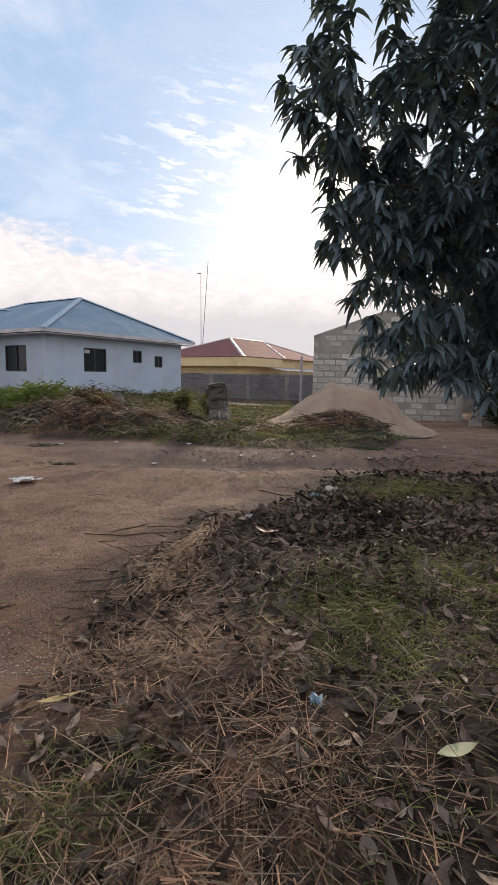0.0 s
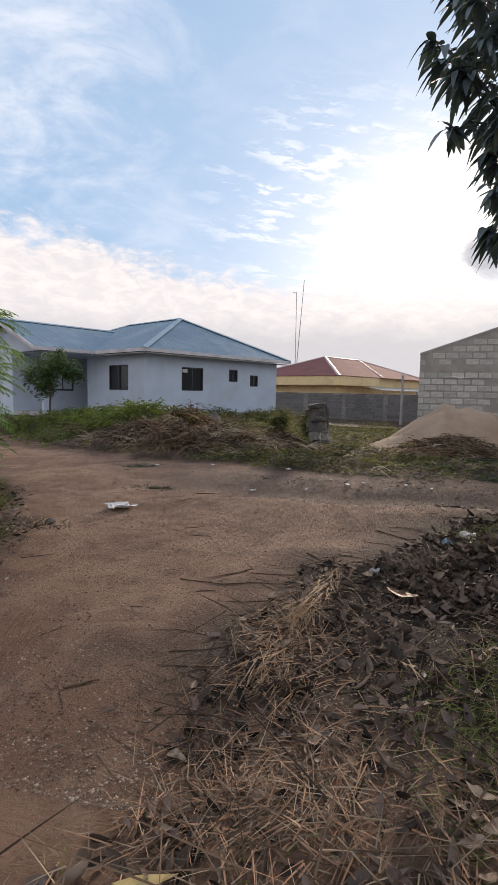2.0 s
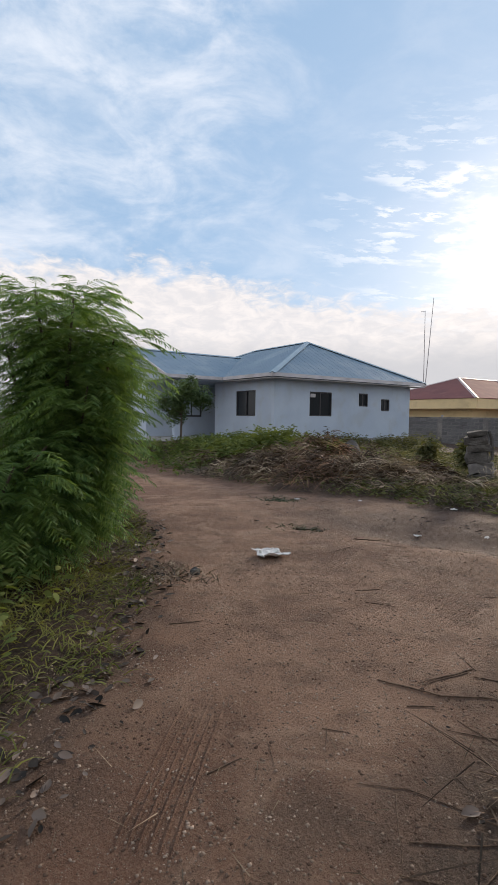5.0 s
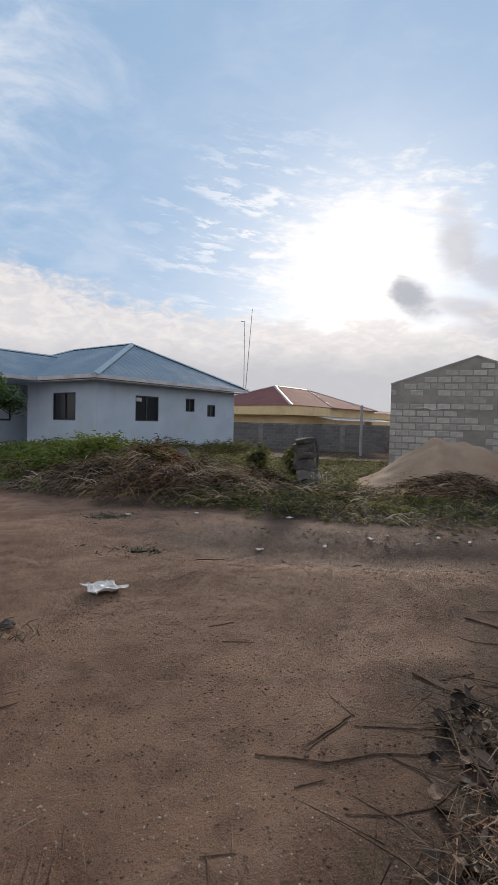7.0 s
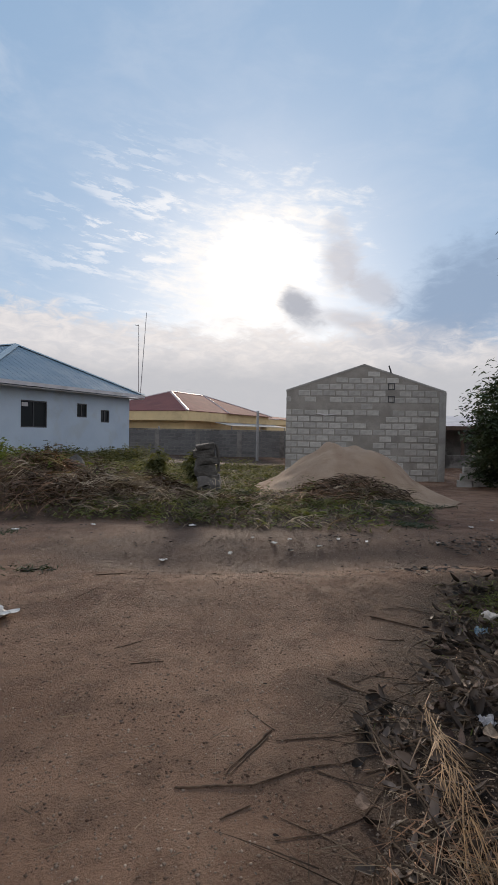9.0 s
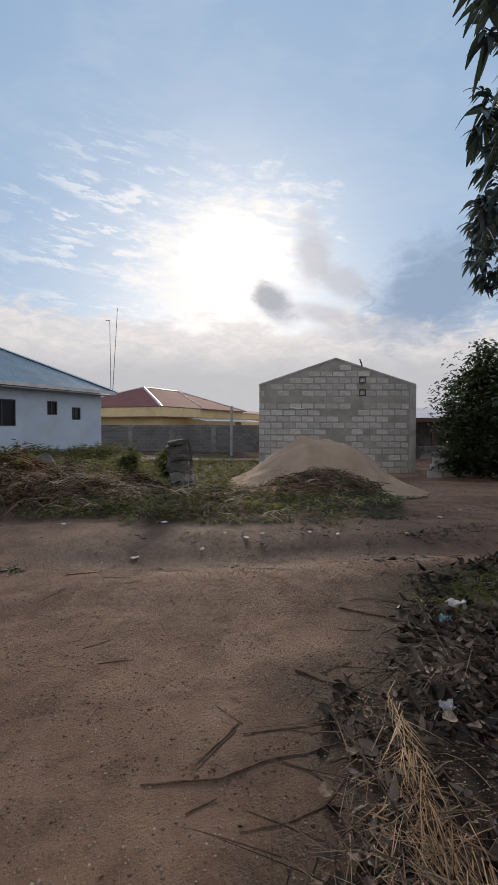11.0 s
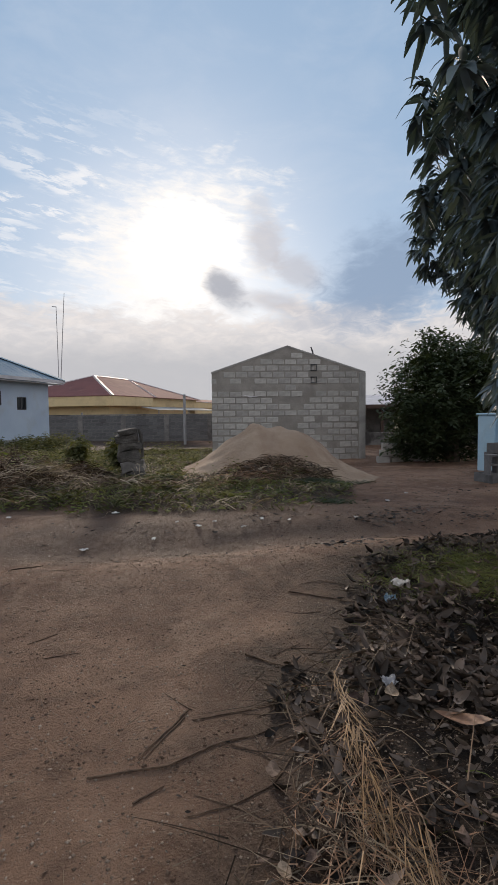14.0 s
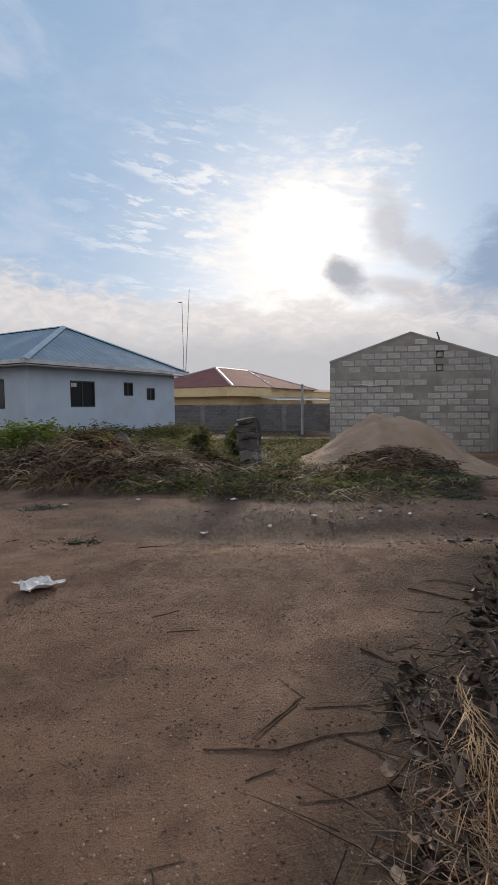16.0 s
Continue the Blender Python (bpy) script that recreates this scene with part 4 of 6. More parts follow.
# ---------------------------------------------------------------- mango tree
def crown_edge(y, z):
    """Least x of the crown at depth y and height z: a bough reaches out at 3.2 to 4.1 m, below it the face falls back."""
    front = np.interp(z, (1.2, 1.5, 1.75, 2.1, 2.5, 3.0, 3.25, 3.40, 4.0, 4.4, 7.0), (0.32, 0.235, 0.175, 0.112, 0.118, 0.118, 0.10, 0.028, 0.032, 0.06, 0.10))
    slope = np.interp(z, (1.5, 2.1, 2.5, 2.75, 3.0, 3.6, 3.8, 4.35, 4.6, 5.0, 7.0), (0.86, 0.87, 0.89, 0.84, 0.775, 0.74, 0.65, 0.645, 0.76, 0.86, 0.90))
    return np.maximum(front * y, -1.45 + (y - 2.38) * slope)


def build_mango_tree():
    tree = thing("mango_tree", pose(0, 0, 0), "large mango tree with dense dark drooping leaves", "tree")
    tx, ty = 4.3, 6.9
    rs = np.random.RandomState(12)
    trunk = [(tx, ty, gz(tx, ty) - 0.1), (tx - 0.05, ty + 0.05, 1.0), (tx + 0.05, ty, 2.2), (tx, ty + 0.1, 3.6)]
    part("trunk", tube(bmesh.new(), trunk, [0.34, 0.27, 0.24, 0.18], 10), BARK, tree)
    n = 60000
    y, z, x = rs.uniform(3.2, 9.5, n), rs.uniform(1.0, 7.4, n), rs.uniform(-0.1, 6.0, n)
    lumps = 0.5 * smooth_noise(y + 2 * z, z - y, 0.7, 41) + 0.3 * smooth_noise(y * 1.3, z, 0.3, 42)
    e = x - crown_edge(y, z) - 0.04 - 0.45 * np.clip(lumps + 0.05, 0, 1)
    bottom = np.interp(x, (0.5, 0.9, 1.4, 2.2, 6), (2.05, 1.62, 1.30, 1.20, 1.30)) + 0.45 * smooth_noise(x, y, 0.45, 43) + 0.22 + 0.16 * np.clip(y - 5.0, 0, 2)
    clump = smooth_noise(x + 0.5 * y, z, 0.40, 45) + 0.8 * smooth_noise(y - 0.5 * x, z + x, 0.28, 46)
    front = np.interp(z, (1.0, 2.8, 3.2, 7.0), (4.25, 4.2, 3.55, 3.4))
    face = np.minimum(e, np.minimum(z - bottom, (y - front) * 1.2 - 0.3 * smooth_noise(x, z, 0.6, 44)))
    dome = ((x - 4.3) / 5.3) ** 2 + ((y - 6.6) / 3.6) ** 2 + ((z - 3.2) / 4.2) ** 2
    keep = (dome < 1) & (face > 0) & (rs.rand(n) < np.where(face < 0.40, 0.36, np.where(face < 1.1, 0.26, 0.07)) * step(-0.28, 0.02, clump + 0.10 * np.clip(face, 0, 1)))
    C = np.stack([x[keep], y[keep], z[keep]], 1)
    m = len(C)
    out = C - np.array([tx, ty, 3.4])
    out /= np.linalg.norm(out, axis=1)[:, None]
    # each shoot carries a whorl of slender leaves that hang from its tip
    per = 15
    back = rs.uniform(0.0, 0.12, (m, per, 1))
    P = (C[:, None, :] - out[:, None, :] * back + rs.normal(0, 0.012, (m, per, 3))).reshape(-1, 3)
    a = rs.uniform(0, 2 * math.pi, m * per)
    D = np.stack([np.cos(a), np.sin(a), rs.uniform(-0.75, 0.45, m * per)], 1) + np.repeat(out, per, 0) * 0.45
    D /= np.linalg.norm(D, axis=1)[:, None]
    L = rs.uniform(0.10, 0.19, m * per)
    strips("leaves", P, D, L, L * rs.uniform(0.28, 0.40, m * per), rs.uniform(0.35, 0.95, m * per), MANGO_LEAF, tree, "dark green mango leaves", fold=0.35, stations=5, roll=0.6, seed=5)["kind"] = "stuff"
    # limbs, and twigs that carry the whorls
    for i in rs.choice(m, 34, replace=False):
        end = Vector(C[i])
        start = Vector((tx, ty, min(max(1.7, end.z - 0.6), 3.5)))
        mid = start.lerp(end, 0.5) + Vector((0, 0, 0.35))
        part("limb", tube(bmesh.new(), [start, start.lerp(mid, 0.5), mid, end], [0.09, 0.06, 0.03, 0.008], 6), BARK, tree)
    inner = C - out * rs.uniform(0.2, 0.5, (m, 1)) + rs.normal(0, 0.06, (m, 3))
    D2 = inner - C
    L2 = np.linalg.norm(D2, axis=1)
    strips("twig_growth", C, D2 / L2[:, None], L2, 0.010, 0.0, BARK, tree, leaf=False)["kind"] = "stuff"


build_mango_tree()


# ---------------------------------------------------------------- shady tree beside the block building
def build_shade_tree():
    tree = thing("shade_tree", pose(10.05, 17.6, gz(10.05, 17.6)), "broad dark evergreen tree with added low foliage filling the shade beneath", "tree")
    rs = np.random.RandomState(22)
    part("trunk", tube(bmesh.new(), [(0.5, 0.3, -0.1), (0.45, 0.3, 0.9), (0.6, 0.4, 2.0), (0.5, 0.3, 3.0)], [0.26, 0.21, 0.18, 0.12], 9), BARK, tree)
    # the lowest lobes are dark leaves added to stand for deep shade below
    lobes = ((0.2, 0.2, 2.6, 1.9, 1.75), (-0.9, -0.2, 2.5, 1.3, 1.3), (1.6, -0.3, 2.4, 1.7, 1.6), (0.4, 0.0, 1.5, 2.0, 1.2), (2.8, -0.8, 2.3, 1.6, 1.6), (-0.3, 0, 3.5, 1.0, 0.9), (1.4, 0.2, 3.4, 1.2, 0.9), (3.4, -1.0, 1.6, 1.7, 1.4), (-1.3, -0.3, 1.7, 0.9, 0.9), (1.5, 1.2, 1.0, 2.2, 1.1), (3.6, 0.4, 1.0, 1.8, 1.2), (5.2, -1.2, 1.8, 1.8, 1.7), (0.3, 1.4, 0.9, 1.6, 0.9), (2.2, 0.4, 2.6, 1.6, 1.5), (-0.6, 0.8, 0.8, 1.0, 0.8))
    P = []
    for cx, cy, cz, r, h in lobes:
        d = rs.normal(size=(430, 3))
        d /= np.linalg.norm(d, axis=1)[:, None]
        rad = rs.uniform(0.5, 1.16, (430, 1)) + 0.3 * smooth_noise(d[:, 0] * 3 + cx, d[:, 2] * 3, 0.5, 51)[:, None] * 2.2
        P.append(np.array([cx, cy, cz]) + d * rad * np.array([r, r * 0.9, h]))
    C = np.concatenate(P)
    C = C[C[:, 2] > 0.12]
    m, per = len(C), 9
    Pp = np.repeat(C, per, 0) + rs.normal(0, 0.09, (m * per, 3))
    L = rs.uniform(0.09, 0.2, m * per)
    strips("leaves", Pp, directions(m * per, rs, -0.1), L, L * 0.42, 0.3, DARK_WEED, tree, "small dark green leaves", fold=0.2, stations=4, seed=6)["kind"] = "stuff"
    for i in rs.choice(m, 16, replace=False):
        end = Vector(C[i])
        part("limb", tube(bmesh.new(), [(0.5, 0.3, 1.6), Vector((0.5, 0.3, 2.0)).lerp(end, 0.5), end], [0.08, 0.05, 0.012], 6), BARK, tree)


build_shade_tree()


# ---------------------------------------------------------------- feathery bush on the verge
def feather_tree(x, y, height, reach, fronds, label, seed, name="feathery_bush"):
    z0 = gz(x, y)
    bush = thing(name, pose(x, y, z0), label, "bush")
    rs = np.random.RandomState(seed)
    tips, dirs = [], []
    for k in range(9):
        a = rs.uniform(0, 2 * math.pi)
        r = reach * rs.uniform(0.25, 0.75)
        h = height * rs.uniform(0.6, 0.95)
        pts = [Vector((rs.uniform(-0.12, 0.12), rs.uniform(-0.12, 0.12), -0.08))]
        for q in (0.35, 0.7, 1.0):
            pts.append(Vector((math.cos(a) * r * q ** 1.4 + rs.uniform(-0.1, 0.1), math.sin(a) * r * q ** 1.4 + rs.uniform(-0.1, 0.1), h * q)))
        part("stem", tube(bmesh.new(), pts, [0.035, 0.026, 0.017, 0.008], 6), BARK, bush)
        for q in rs.uniform(0.12, 1.0, fronds // 9):
            i = min(int(q * 3), 2)
            f = q * 3 - i
            p = pts[i].lerp(pts[i + 1], f)
            b = rs.uniform(0, 2 * math.pi)
            d = Vector((math.cos(b), math.sin(b), rs.uniform(0.0, 0.8))).normalized()
            tips.append(p + d * rs.uniform(0.0, 0.55) * reach * 0.55)
            dirs.append(d)
    T, D = np.array(tips), np.array(dirs)
    low = T[:, 2] < 0.15
    T[low, 2] = rs.uniform(0.15, 0.6, low.sum())
    n = len(T)
    FL = rs.uniform(0.28, 0.5, n)
    strips("frond_growth", T, D, FL, 0.006, 0.5, FEATHER, bush, leaf=False)["kind"] = "stuff"
    P, V, L = [], [], []
    side = np.cross(D, [0, 0, 1.0])
    side /= np.linalg.norm(side, axis=1)[:, None]
    for k in range(15):
        s = 0.12 + 0.88 * k / 14
        c = T + D * (FL * s)[:, None]
        c[:, 2] -= FL * 0.5 * s * s
        tang = D.copy()
        tang[:, 2] -= 1.0 * s
        tang /= np.linalg.norm(tang, axis=1)[:, None]
        for sg in (-1, 1):
            v = side * sg + tang * 0.65 + rs.normal(0, 0.12, (n, 3))
            P.append(c)
            V.append(v / np.linalg.norm(v, axis=1)[:, None])
            L.append(FL * (0.20 * math.sin(0.5 + 2.3 * s) + 0.04))
    P, V, L = np.concatenate(P), np.concatenate(V), np.concatenate(L)
    strips("foliage", P, V, L, 0.012, 0.25, FEATHER, bush, "fine bright green feathery leaflets", stations=4, roll=0.5, seed=seed)["kind"] = "stuff"
    return bush


feather_tree(-4.70, 5.35, 2.75, 0.95, 3200, "tall feathery green bush growing on the grassy verge", 61)
feather_tree(-4.75, 4.75, 1.3, 0.75, 1100, "low feathery green bush growing on the grassy verge", 62)
feather_tree(-5.95, 7.3, 2.0, 0.95, 800, "feathery green bush growing on the grassy verge", 63)


def small_tree(x, y, h, label, seed, mid=0.74, material=None, n=330):
    tree = thing("small_tree", pose(x, y, gz(x, y)), label, "tree")
    rs = np.random.RandomState(seed)
    part("trunk", tube(bmesh.new(), [(0, 0, -0.1), (0.04, 0, h * 0.4), (0.0, 0.03, h * 0.75)], [0.045, 0.035, 0.02], 7), BARK, tree)
    d = rs.normal(size=(n, 3))
    d /= np.linalg.norm(d, axis=1)[:, None]
    centre = rs.normal(0, 1, (7, 3)) * np.array([h * 0.13, h * 0.13, h * 0.10])
    C = np.array([0, 0, h * mid]) + centre[rs.randint(0, 7, n)] + d * rs.uniform(0.2, 1.1, (n, 1)) * np.array([h * 0.17, h * 0.17, h * (0.98 - mid) * 0.6])
    P = np.repeat(C, 9, 0) + rs.normal(0, 0.06, (n * 9, 3))
    L = rs.uniform(0.07, 0.16, n * 9)
    strips("leaves", P, directions(n * 9, rs, 0.0), L, L * 0.4, 0.4, material or DARK_WEED, tree, "small dull green leaves", stations=4, seed=seed)["kind"] = "stuff"
    for i in range(7):
        part("limb", tube(bmesh.new(), [(0.02, 0, h * 0.45), Vector(C[i * 11])], [0.018, 0.006], 5), BARK, tree)


small_tree(-11.35, 18.6, 2.6, "slender young tree with a rounded crown near the porch", 71, 0.68, PORCH_LEAF, 620)
small_tree(-1.05, 14.5, 0.95, "knee-high leafy shrub behind the broken pillar", 72, 0.5, GRASS, 130)
small_tree(-2.0, 15.2, 0.9, "low pale green shrub in the overgrown plot", 73, 0.55, GRASS, 90)


# ---------------------------------------------------------------- grass, weeds and litter over the ground
def scatter_area(n, x0, x1, y0, y1, test, seed):
    rs = np.random.RandomState(seed)
    x, y = rs.uniform(x0, x1, n), rs.uniform(y0, y1, n)
    k = rs.rand(n) < test(x, y)
    return x[k], y[k], rs


def stuff(ob, label, category):
    return tagged(ob, label, category, kind="stuff")


def sandless(x, y):
    return step(0.10, 0.02, sand_height(x, y))


def house_free(x, y):
    c, s = math.cos(radians(57.82)), math.sin(radians(57.82))
    u, v = (x + 8.735) * c + (y - 21.857) * s, -(x + 8.735) * s + (y - 21.857) * c
    a = ~((u > -0.1) & (v > -0.1)) & ~((u > -3.1) & (v > 3.3))
    c, s = math.cos(radians(-12.95)), math.sin(radians(-12.95))
    u, v = (x - 2.554) * c + (y - 21.696) * s, -(x - 2.554) * s + (y - 21.696) * c
    return a & ~((u > -0.1) & (v > -0.1))


def build_plot_growth():
    # short mixed grass over the whole plot
    def dense(x, y):
        return step(-0.1, 0.5, plot_depth(x, y)) * sandless(x, y) * (0.35 + 0.65 * step(-0.2, 0.15, smooth_noise(x, y, 1.1, 81))) * house_free(x, y)
    x, y, rs = scatter_area(70000, -13, 5, 10, 27, dense, 101)
    tall = 0.10 + 0.16 * rs.rand(len(x)) + 0.35 * np.clip(smooth_noise(x, y, 1.4, 82), 0, 1)
    stuff(strips("grass", on_ground(x, y, -0.01), directions(len(x), rs, 1.1), tall, 0.018 + 0.0012 * (y - 10), 0.45, GRASS, leaf=False, stations=3, seed=1), "short patchy green and yellow grass in the plot", "grass")
    x, y, rs = scatter_area(26000, -13, 5, 10, 27, lambda x, y: dense(x, y) * step(0.1, -0.15, smooth_noise(x, y, 0.8, 88)), 105)
    stuff(strips('dry_grass', on_ground(x, y, -0.01), directions(len(x), rs, 0.8), rs.uniform(0.15, 0.55, len(x)), 0.018, 0.5, DRY, leaf=False, stations=4, seed=21), 'dry yellow-brown grass in the plot', 'grass')
    # leafy weeds on the front strip
    def strip(x, y):
        p = plot_depth(x, y)
        return step(-0.1, 0.3, p) * step(2.6, 1.2, p) * sandless(x, y) * (0.25 + 0.75 * step(-0.1, 0.2, smooth_noise(x, y, 0.7, 83))) * step(-4.5, -2.5, x)
    x, y, rs = scatter_area(9000, -5, 5, 9.8, 14, strip, 102)
    L = rs.uniform(0.06, 0.16, len(x))
    stuff(strips("low_weeds", on_ground(x, y, 0.02), directions(len(x), rs, 0.55), L, L * 0.30, 0.4, LOW_WEED, stations=4, seed=2), "low dull green leafy weeds along the plot edge", "weeds")
    # knee-high green growth on the bank
    def bank(x, y):
        return np.exp(-(((x + 7.2) / 2.2) ** 2 + ((y - 16.0) / 1.5) ** 2)) + 0.5 * np.exp(-(((x + 10.5) / 2.0) ** 2 + ((y - 17.5) / 1.2) ** 2))
    x, y, rs = scatter_area(6500, -13, -3, 12.5, 20, bank, 103)
    hh = rs.uniform(0.25, 0.70, len(x)) * (0.6 + 0.5 * bank(x, y))
    stems = on_ground(x, y, -0.02)
    Ds = directions(len(x), rs, 1.6)
    stuff(strips("weed_stems", stems, Ds, hh, 0.010, 0.15, FRESH, leaf=False, stations=3), "thin green weed stems on the bank", "weeds")
    per = 9
    s = rs.uniform(0.35, 1.05, (len(x), per))
    P = (stems[:, None, :] + Ds[:, None, :] * (hh[:, None] * s)[:, :, None]).reshape(-1, 3)
    L = rs.uniform(0.07, 0.17, len(P))
    stuff(strips("weed_leaves", P, directions(len(P), rs, 0.25), L, L * 0.38, 0.45, FRESH, stations=4, seed=3), "bright green leafy weeds growing over the bank", "weeds")
    # ragged tufts, knee high, that stand out of the short grass
    x, y, rs = scatter_area(420, -9, 3.5, 11.0, 18, lambda x, y: step(0.2, 0.9, plot_depth(x, y)) * sandless(x, y) * house_free(x, y), 106)
    for label, material, pick in (("ragged olive weed tufts in the plot", GRASS, rs.rand(len(x)) < 0.6), ("dry brown weed tufts in the plot", DRY, None)):
        pick = pick if pick is not None else rs.rand(len(x)) < 0.5
        k = 26
        cx, cy = np.repeat(x[pick], k), np.repeat(y[pick], k)
        cx, cy = cx + rs.normal(0, 0.13, len(cx)), cy + rs.normal(0, 0.13, len(cy))
        hh = np.repeat(rs.uniform(0.22, 0.55, pick.sum()), k) * rs.uniform(0.5, 1.0, len(cx))
        stuff(strips("weed_tufts", on_ground(cx, cy, -0.01), directions(len(cx), rs, 1.0), hh, 0.022, 0.5, material, leaf=True, stations=5, roll=1.2, seed=31), label, "weeds")
    # dull taller weeds further back
    x, y, rs = scatter_area(6500, -13, 4, 12.5, 27, lambda x, y: 0.8 * step(1.5, 3.0, plot_depth(x, y)) * sandless(x, y) * step(0.0, 0.2, smooth_noise(x, y, 1.3, 84)) * house_free(x, y), 104)
    hh = rs.uniform(0.2, 0.6, len(x))
    stems, Ds = on_ground(x, y, -0.02), directions(len(x), rs, 1.8)
    P = (stems[:, None, :] + Ds[:, None, :] * (hh[:, None] * rs.uniform(0.3, 1.0, (len(x), 7)))[:, :, None]).reshape(-1, 3)
    L = rs.uniform(0.05, 0.13, len(P))
    stuff(strips("rough_weeds", P, directions(len(P), rs, 0.4), L, L * 0.35, 0.3, GRASS, stations=3, seed=4), "dull olive weeds in the back of the plot", "weeds")

    # weeds along the foot of the bungalow's window wall
    rs = np.random.RandomState(107)
    n = 900
    u, v = rs.uniform(-0.5, 9.2, n), -rs.uniform(0.12, 1.5, n)
    c, w = math.cos(radians(57.82)), math.sin(radians(57.82))
    x, y = -8.735 + u * c - v * w, 21.857 + u * w + v * c
    hh = rs.uniform(0.3, 0.75, n) * (0.6 + 0.8 * np.clip(0.5 + smooth_noise(x, y, 0.9, 89), 0, 1))
    stems, Ds = on_ground(x, y, -0.02), directions(n, rs, 2.0)
    P = (stems[:, None, :] + Ds[:, None, :] * (hh[:, None] * rs.uniform(0.15, 1.0, (n, 14)))[:, :, None]).reshape(-1, 3)
    L = rs.uniform(0.07, 0.18, len(P))
    stuff(strips("wall_weeds", P, directions(len(P), rs, 0.4), L, L * 0.35, 0.35, GRASS, stations=3, seed=32), "dull green and dry weeds along the foot of the bungalow wall", "weeds")


build_plot_growth()


def dry_heap(x, y, r, h, n, label, seed, material, length=(0.4, 0.9), leaf=False):
    """Cut weeds thrown on a heap: stalks lying over a low mound."""
    rs = np.random.RandomState(seed)
    a, q = rs.uniform(0, 2 * math.pi, n), np.sqrt(rs.rand(n))
    px, py = x + np.cos(a) * q * r * 1.35, y + np.sin(a) * q * r * 0.8
    n_cut = int(n * 0.75)
    if leaf:
        n_cut = n
    px, py, q, n = px[:n_cut], py[:n_cut], q[:n_cut], n_cut
    P = on_ground(px, py)
    P[:, 2] += sand_height(px, py)
    P[:, 2] += 1.15 * h * (1 - q * q) * (0.75 + 1.3 * smooth_noise(px, py, 0.4, seed)) * rs.uniform(0.2, 1.15, n) + 0.03
    b = rs.uniform(0, 2 * math.pi, n)
    D = np.stack([np.cos(b), np.sin(b), rs.uniform(-0.25, 0.55, n)], 1)
    D /= np.linalg.norm(D, axis=1)[:, None]
    L = rs.uniform(*length, n)
    ob = strips("dry_weed_heap", P, D, L, (L * 0.11 if leaf else rs.uniform(0.007, 0.018, n)), rs.uniform(0.2, 0.8, n), material, leaf=leaf, stations=5, seed=seed)
    return stuff(ob, label, "weed heap")


for i, (hx, hy, hr, hh, hn, hm) in enumerate(((-5.6, 13.2, 1.0, 0.45, 900, DRY), (-4.3, 12.6, 0.9, 0.40, 800, RUST), (-3.3, 12.9, 0.9, 0.45, 800, DRY), (-2.6, 13.6, 1.0, 0.40, 800, DRY),
                                            (-6.9, 13.6, 0.9, 0.40, 600, DRY), (-4.8, 14.3, 1.0, 0.45, 700, RUST), (-1.5, 12.6, 0.8, 0.25, 450, DRY), (0.9, 12.9, 1.0, 0.12, 450, RUST), (-8.6, 15.0, 0.8, 0.35, 350, DRY),
                                            (1.7, 12.9, 0.8, 0.12, 450, RUST), (2.5, 12.9, 0.7, 0.2, 300, DRY), (-3.9, 16.6, 1.0, 0.5, 450, DRY))):
    hh = hh * 0.72
    dry_heap(hx, hy, hr, hh, hn, "brown heap of cut dry weed stalks" if hm is DRY else "rusty heap of cut dry weed stalks", 200 + i, hm)
    dry_heap(hx + 0.2, hy + 0.1, hr * 0.95, hh * 0.95, hn * 2, "brown wilted weeds tangled in the heap", 240 + i, BROWN_WEED, (0.10, 0.30), True)
    dry_heap(hx - 0.2, hy, hr * 1.15, hh * 0.8, hn // 5, "green weeds growing through the heap", 270 + i, GRASS, (0.08, 0.22), True)


def build_verge_growth():
    def dense(x, y):
        return step(-0.15, 0.2, verge_depth(x, y)) * (0.5 + 0.5 * step(-0.3, 0.1, smooth_noise(x, y, 0.6, 85)))
    x, y, rs = scatter_area(75000, -9.5, -2.3, 2.0, 13.0, dense, 110)
    L = 0.12 + 0.24 * rs.rand(len(x)) * (0.5 + step(0.2, 1.2, verge_depth(x, y)))
    stuff(strips("verge_grass", on_ground(x, y, -0.01), directions(len(x), rs, 1.0), L, 0.010, 0.55, VERGE_GRASS, leaf=False, stations=4, seed=7), "fresh green grass on the verge", "grass")
    x, y, rs = scatter_area(16000, -9.5, -2.4, 2.0, 13.0, lambda x, y: 0.7 * step(0.3, 0.9, verge_depth(x, y)), 111)
    P = on_ground(x, y, 0.0)
    P[:, 2] += rs.uniform(0.05, 0.45, len(x))
    L = rs.uniform(0.05, 0.12, len(x))
    stuff(strips("verge_weeds", P, directions(len(x), rs, 0.3), L, L * 0.4, 0.4, FRESH, stations=4, seed=8), "leafy green weeds under the bush", "weeds")
    x, y, rs = scatter_area(3600, -5.5, -2.0, 2.0, 8.0, lambda x, y: step(-0.45, -0.05, verge_depth(x, y)) * step(0.5, 0.0, verge_depth(x, y)), 112)
    L = rs.uniform(0.03, 0.10, len(x))
    stuff(strips("verge_leaf_litter", on_ground(x, y, 0.012), directions(len(x), rs, 0.1), L, L * 0.5, 0.1, DEAD_LEAF, stations=4, fold=0.3, seed=9), "curled dead leaves along the verge", "leaf litter")


build_verge_growth()


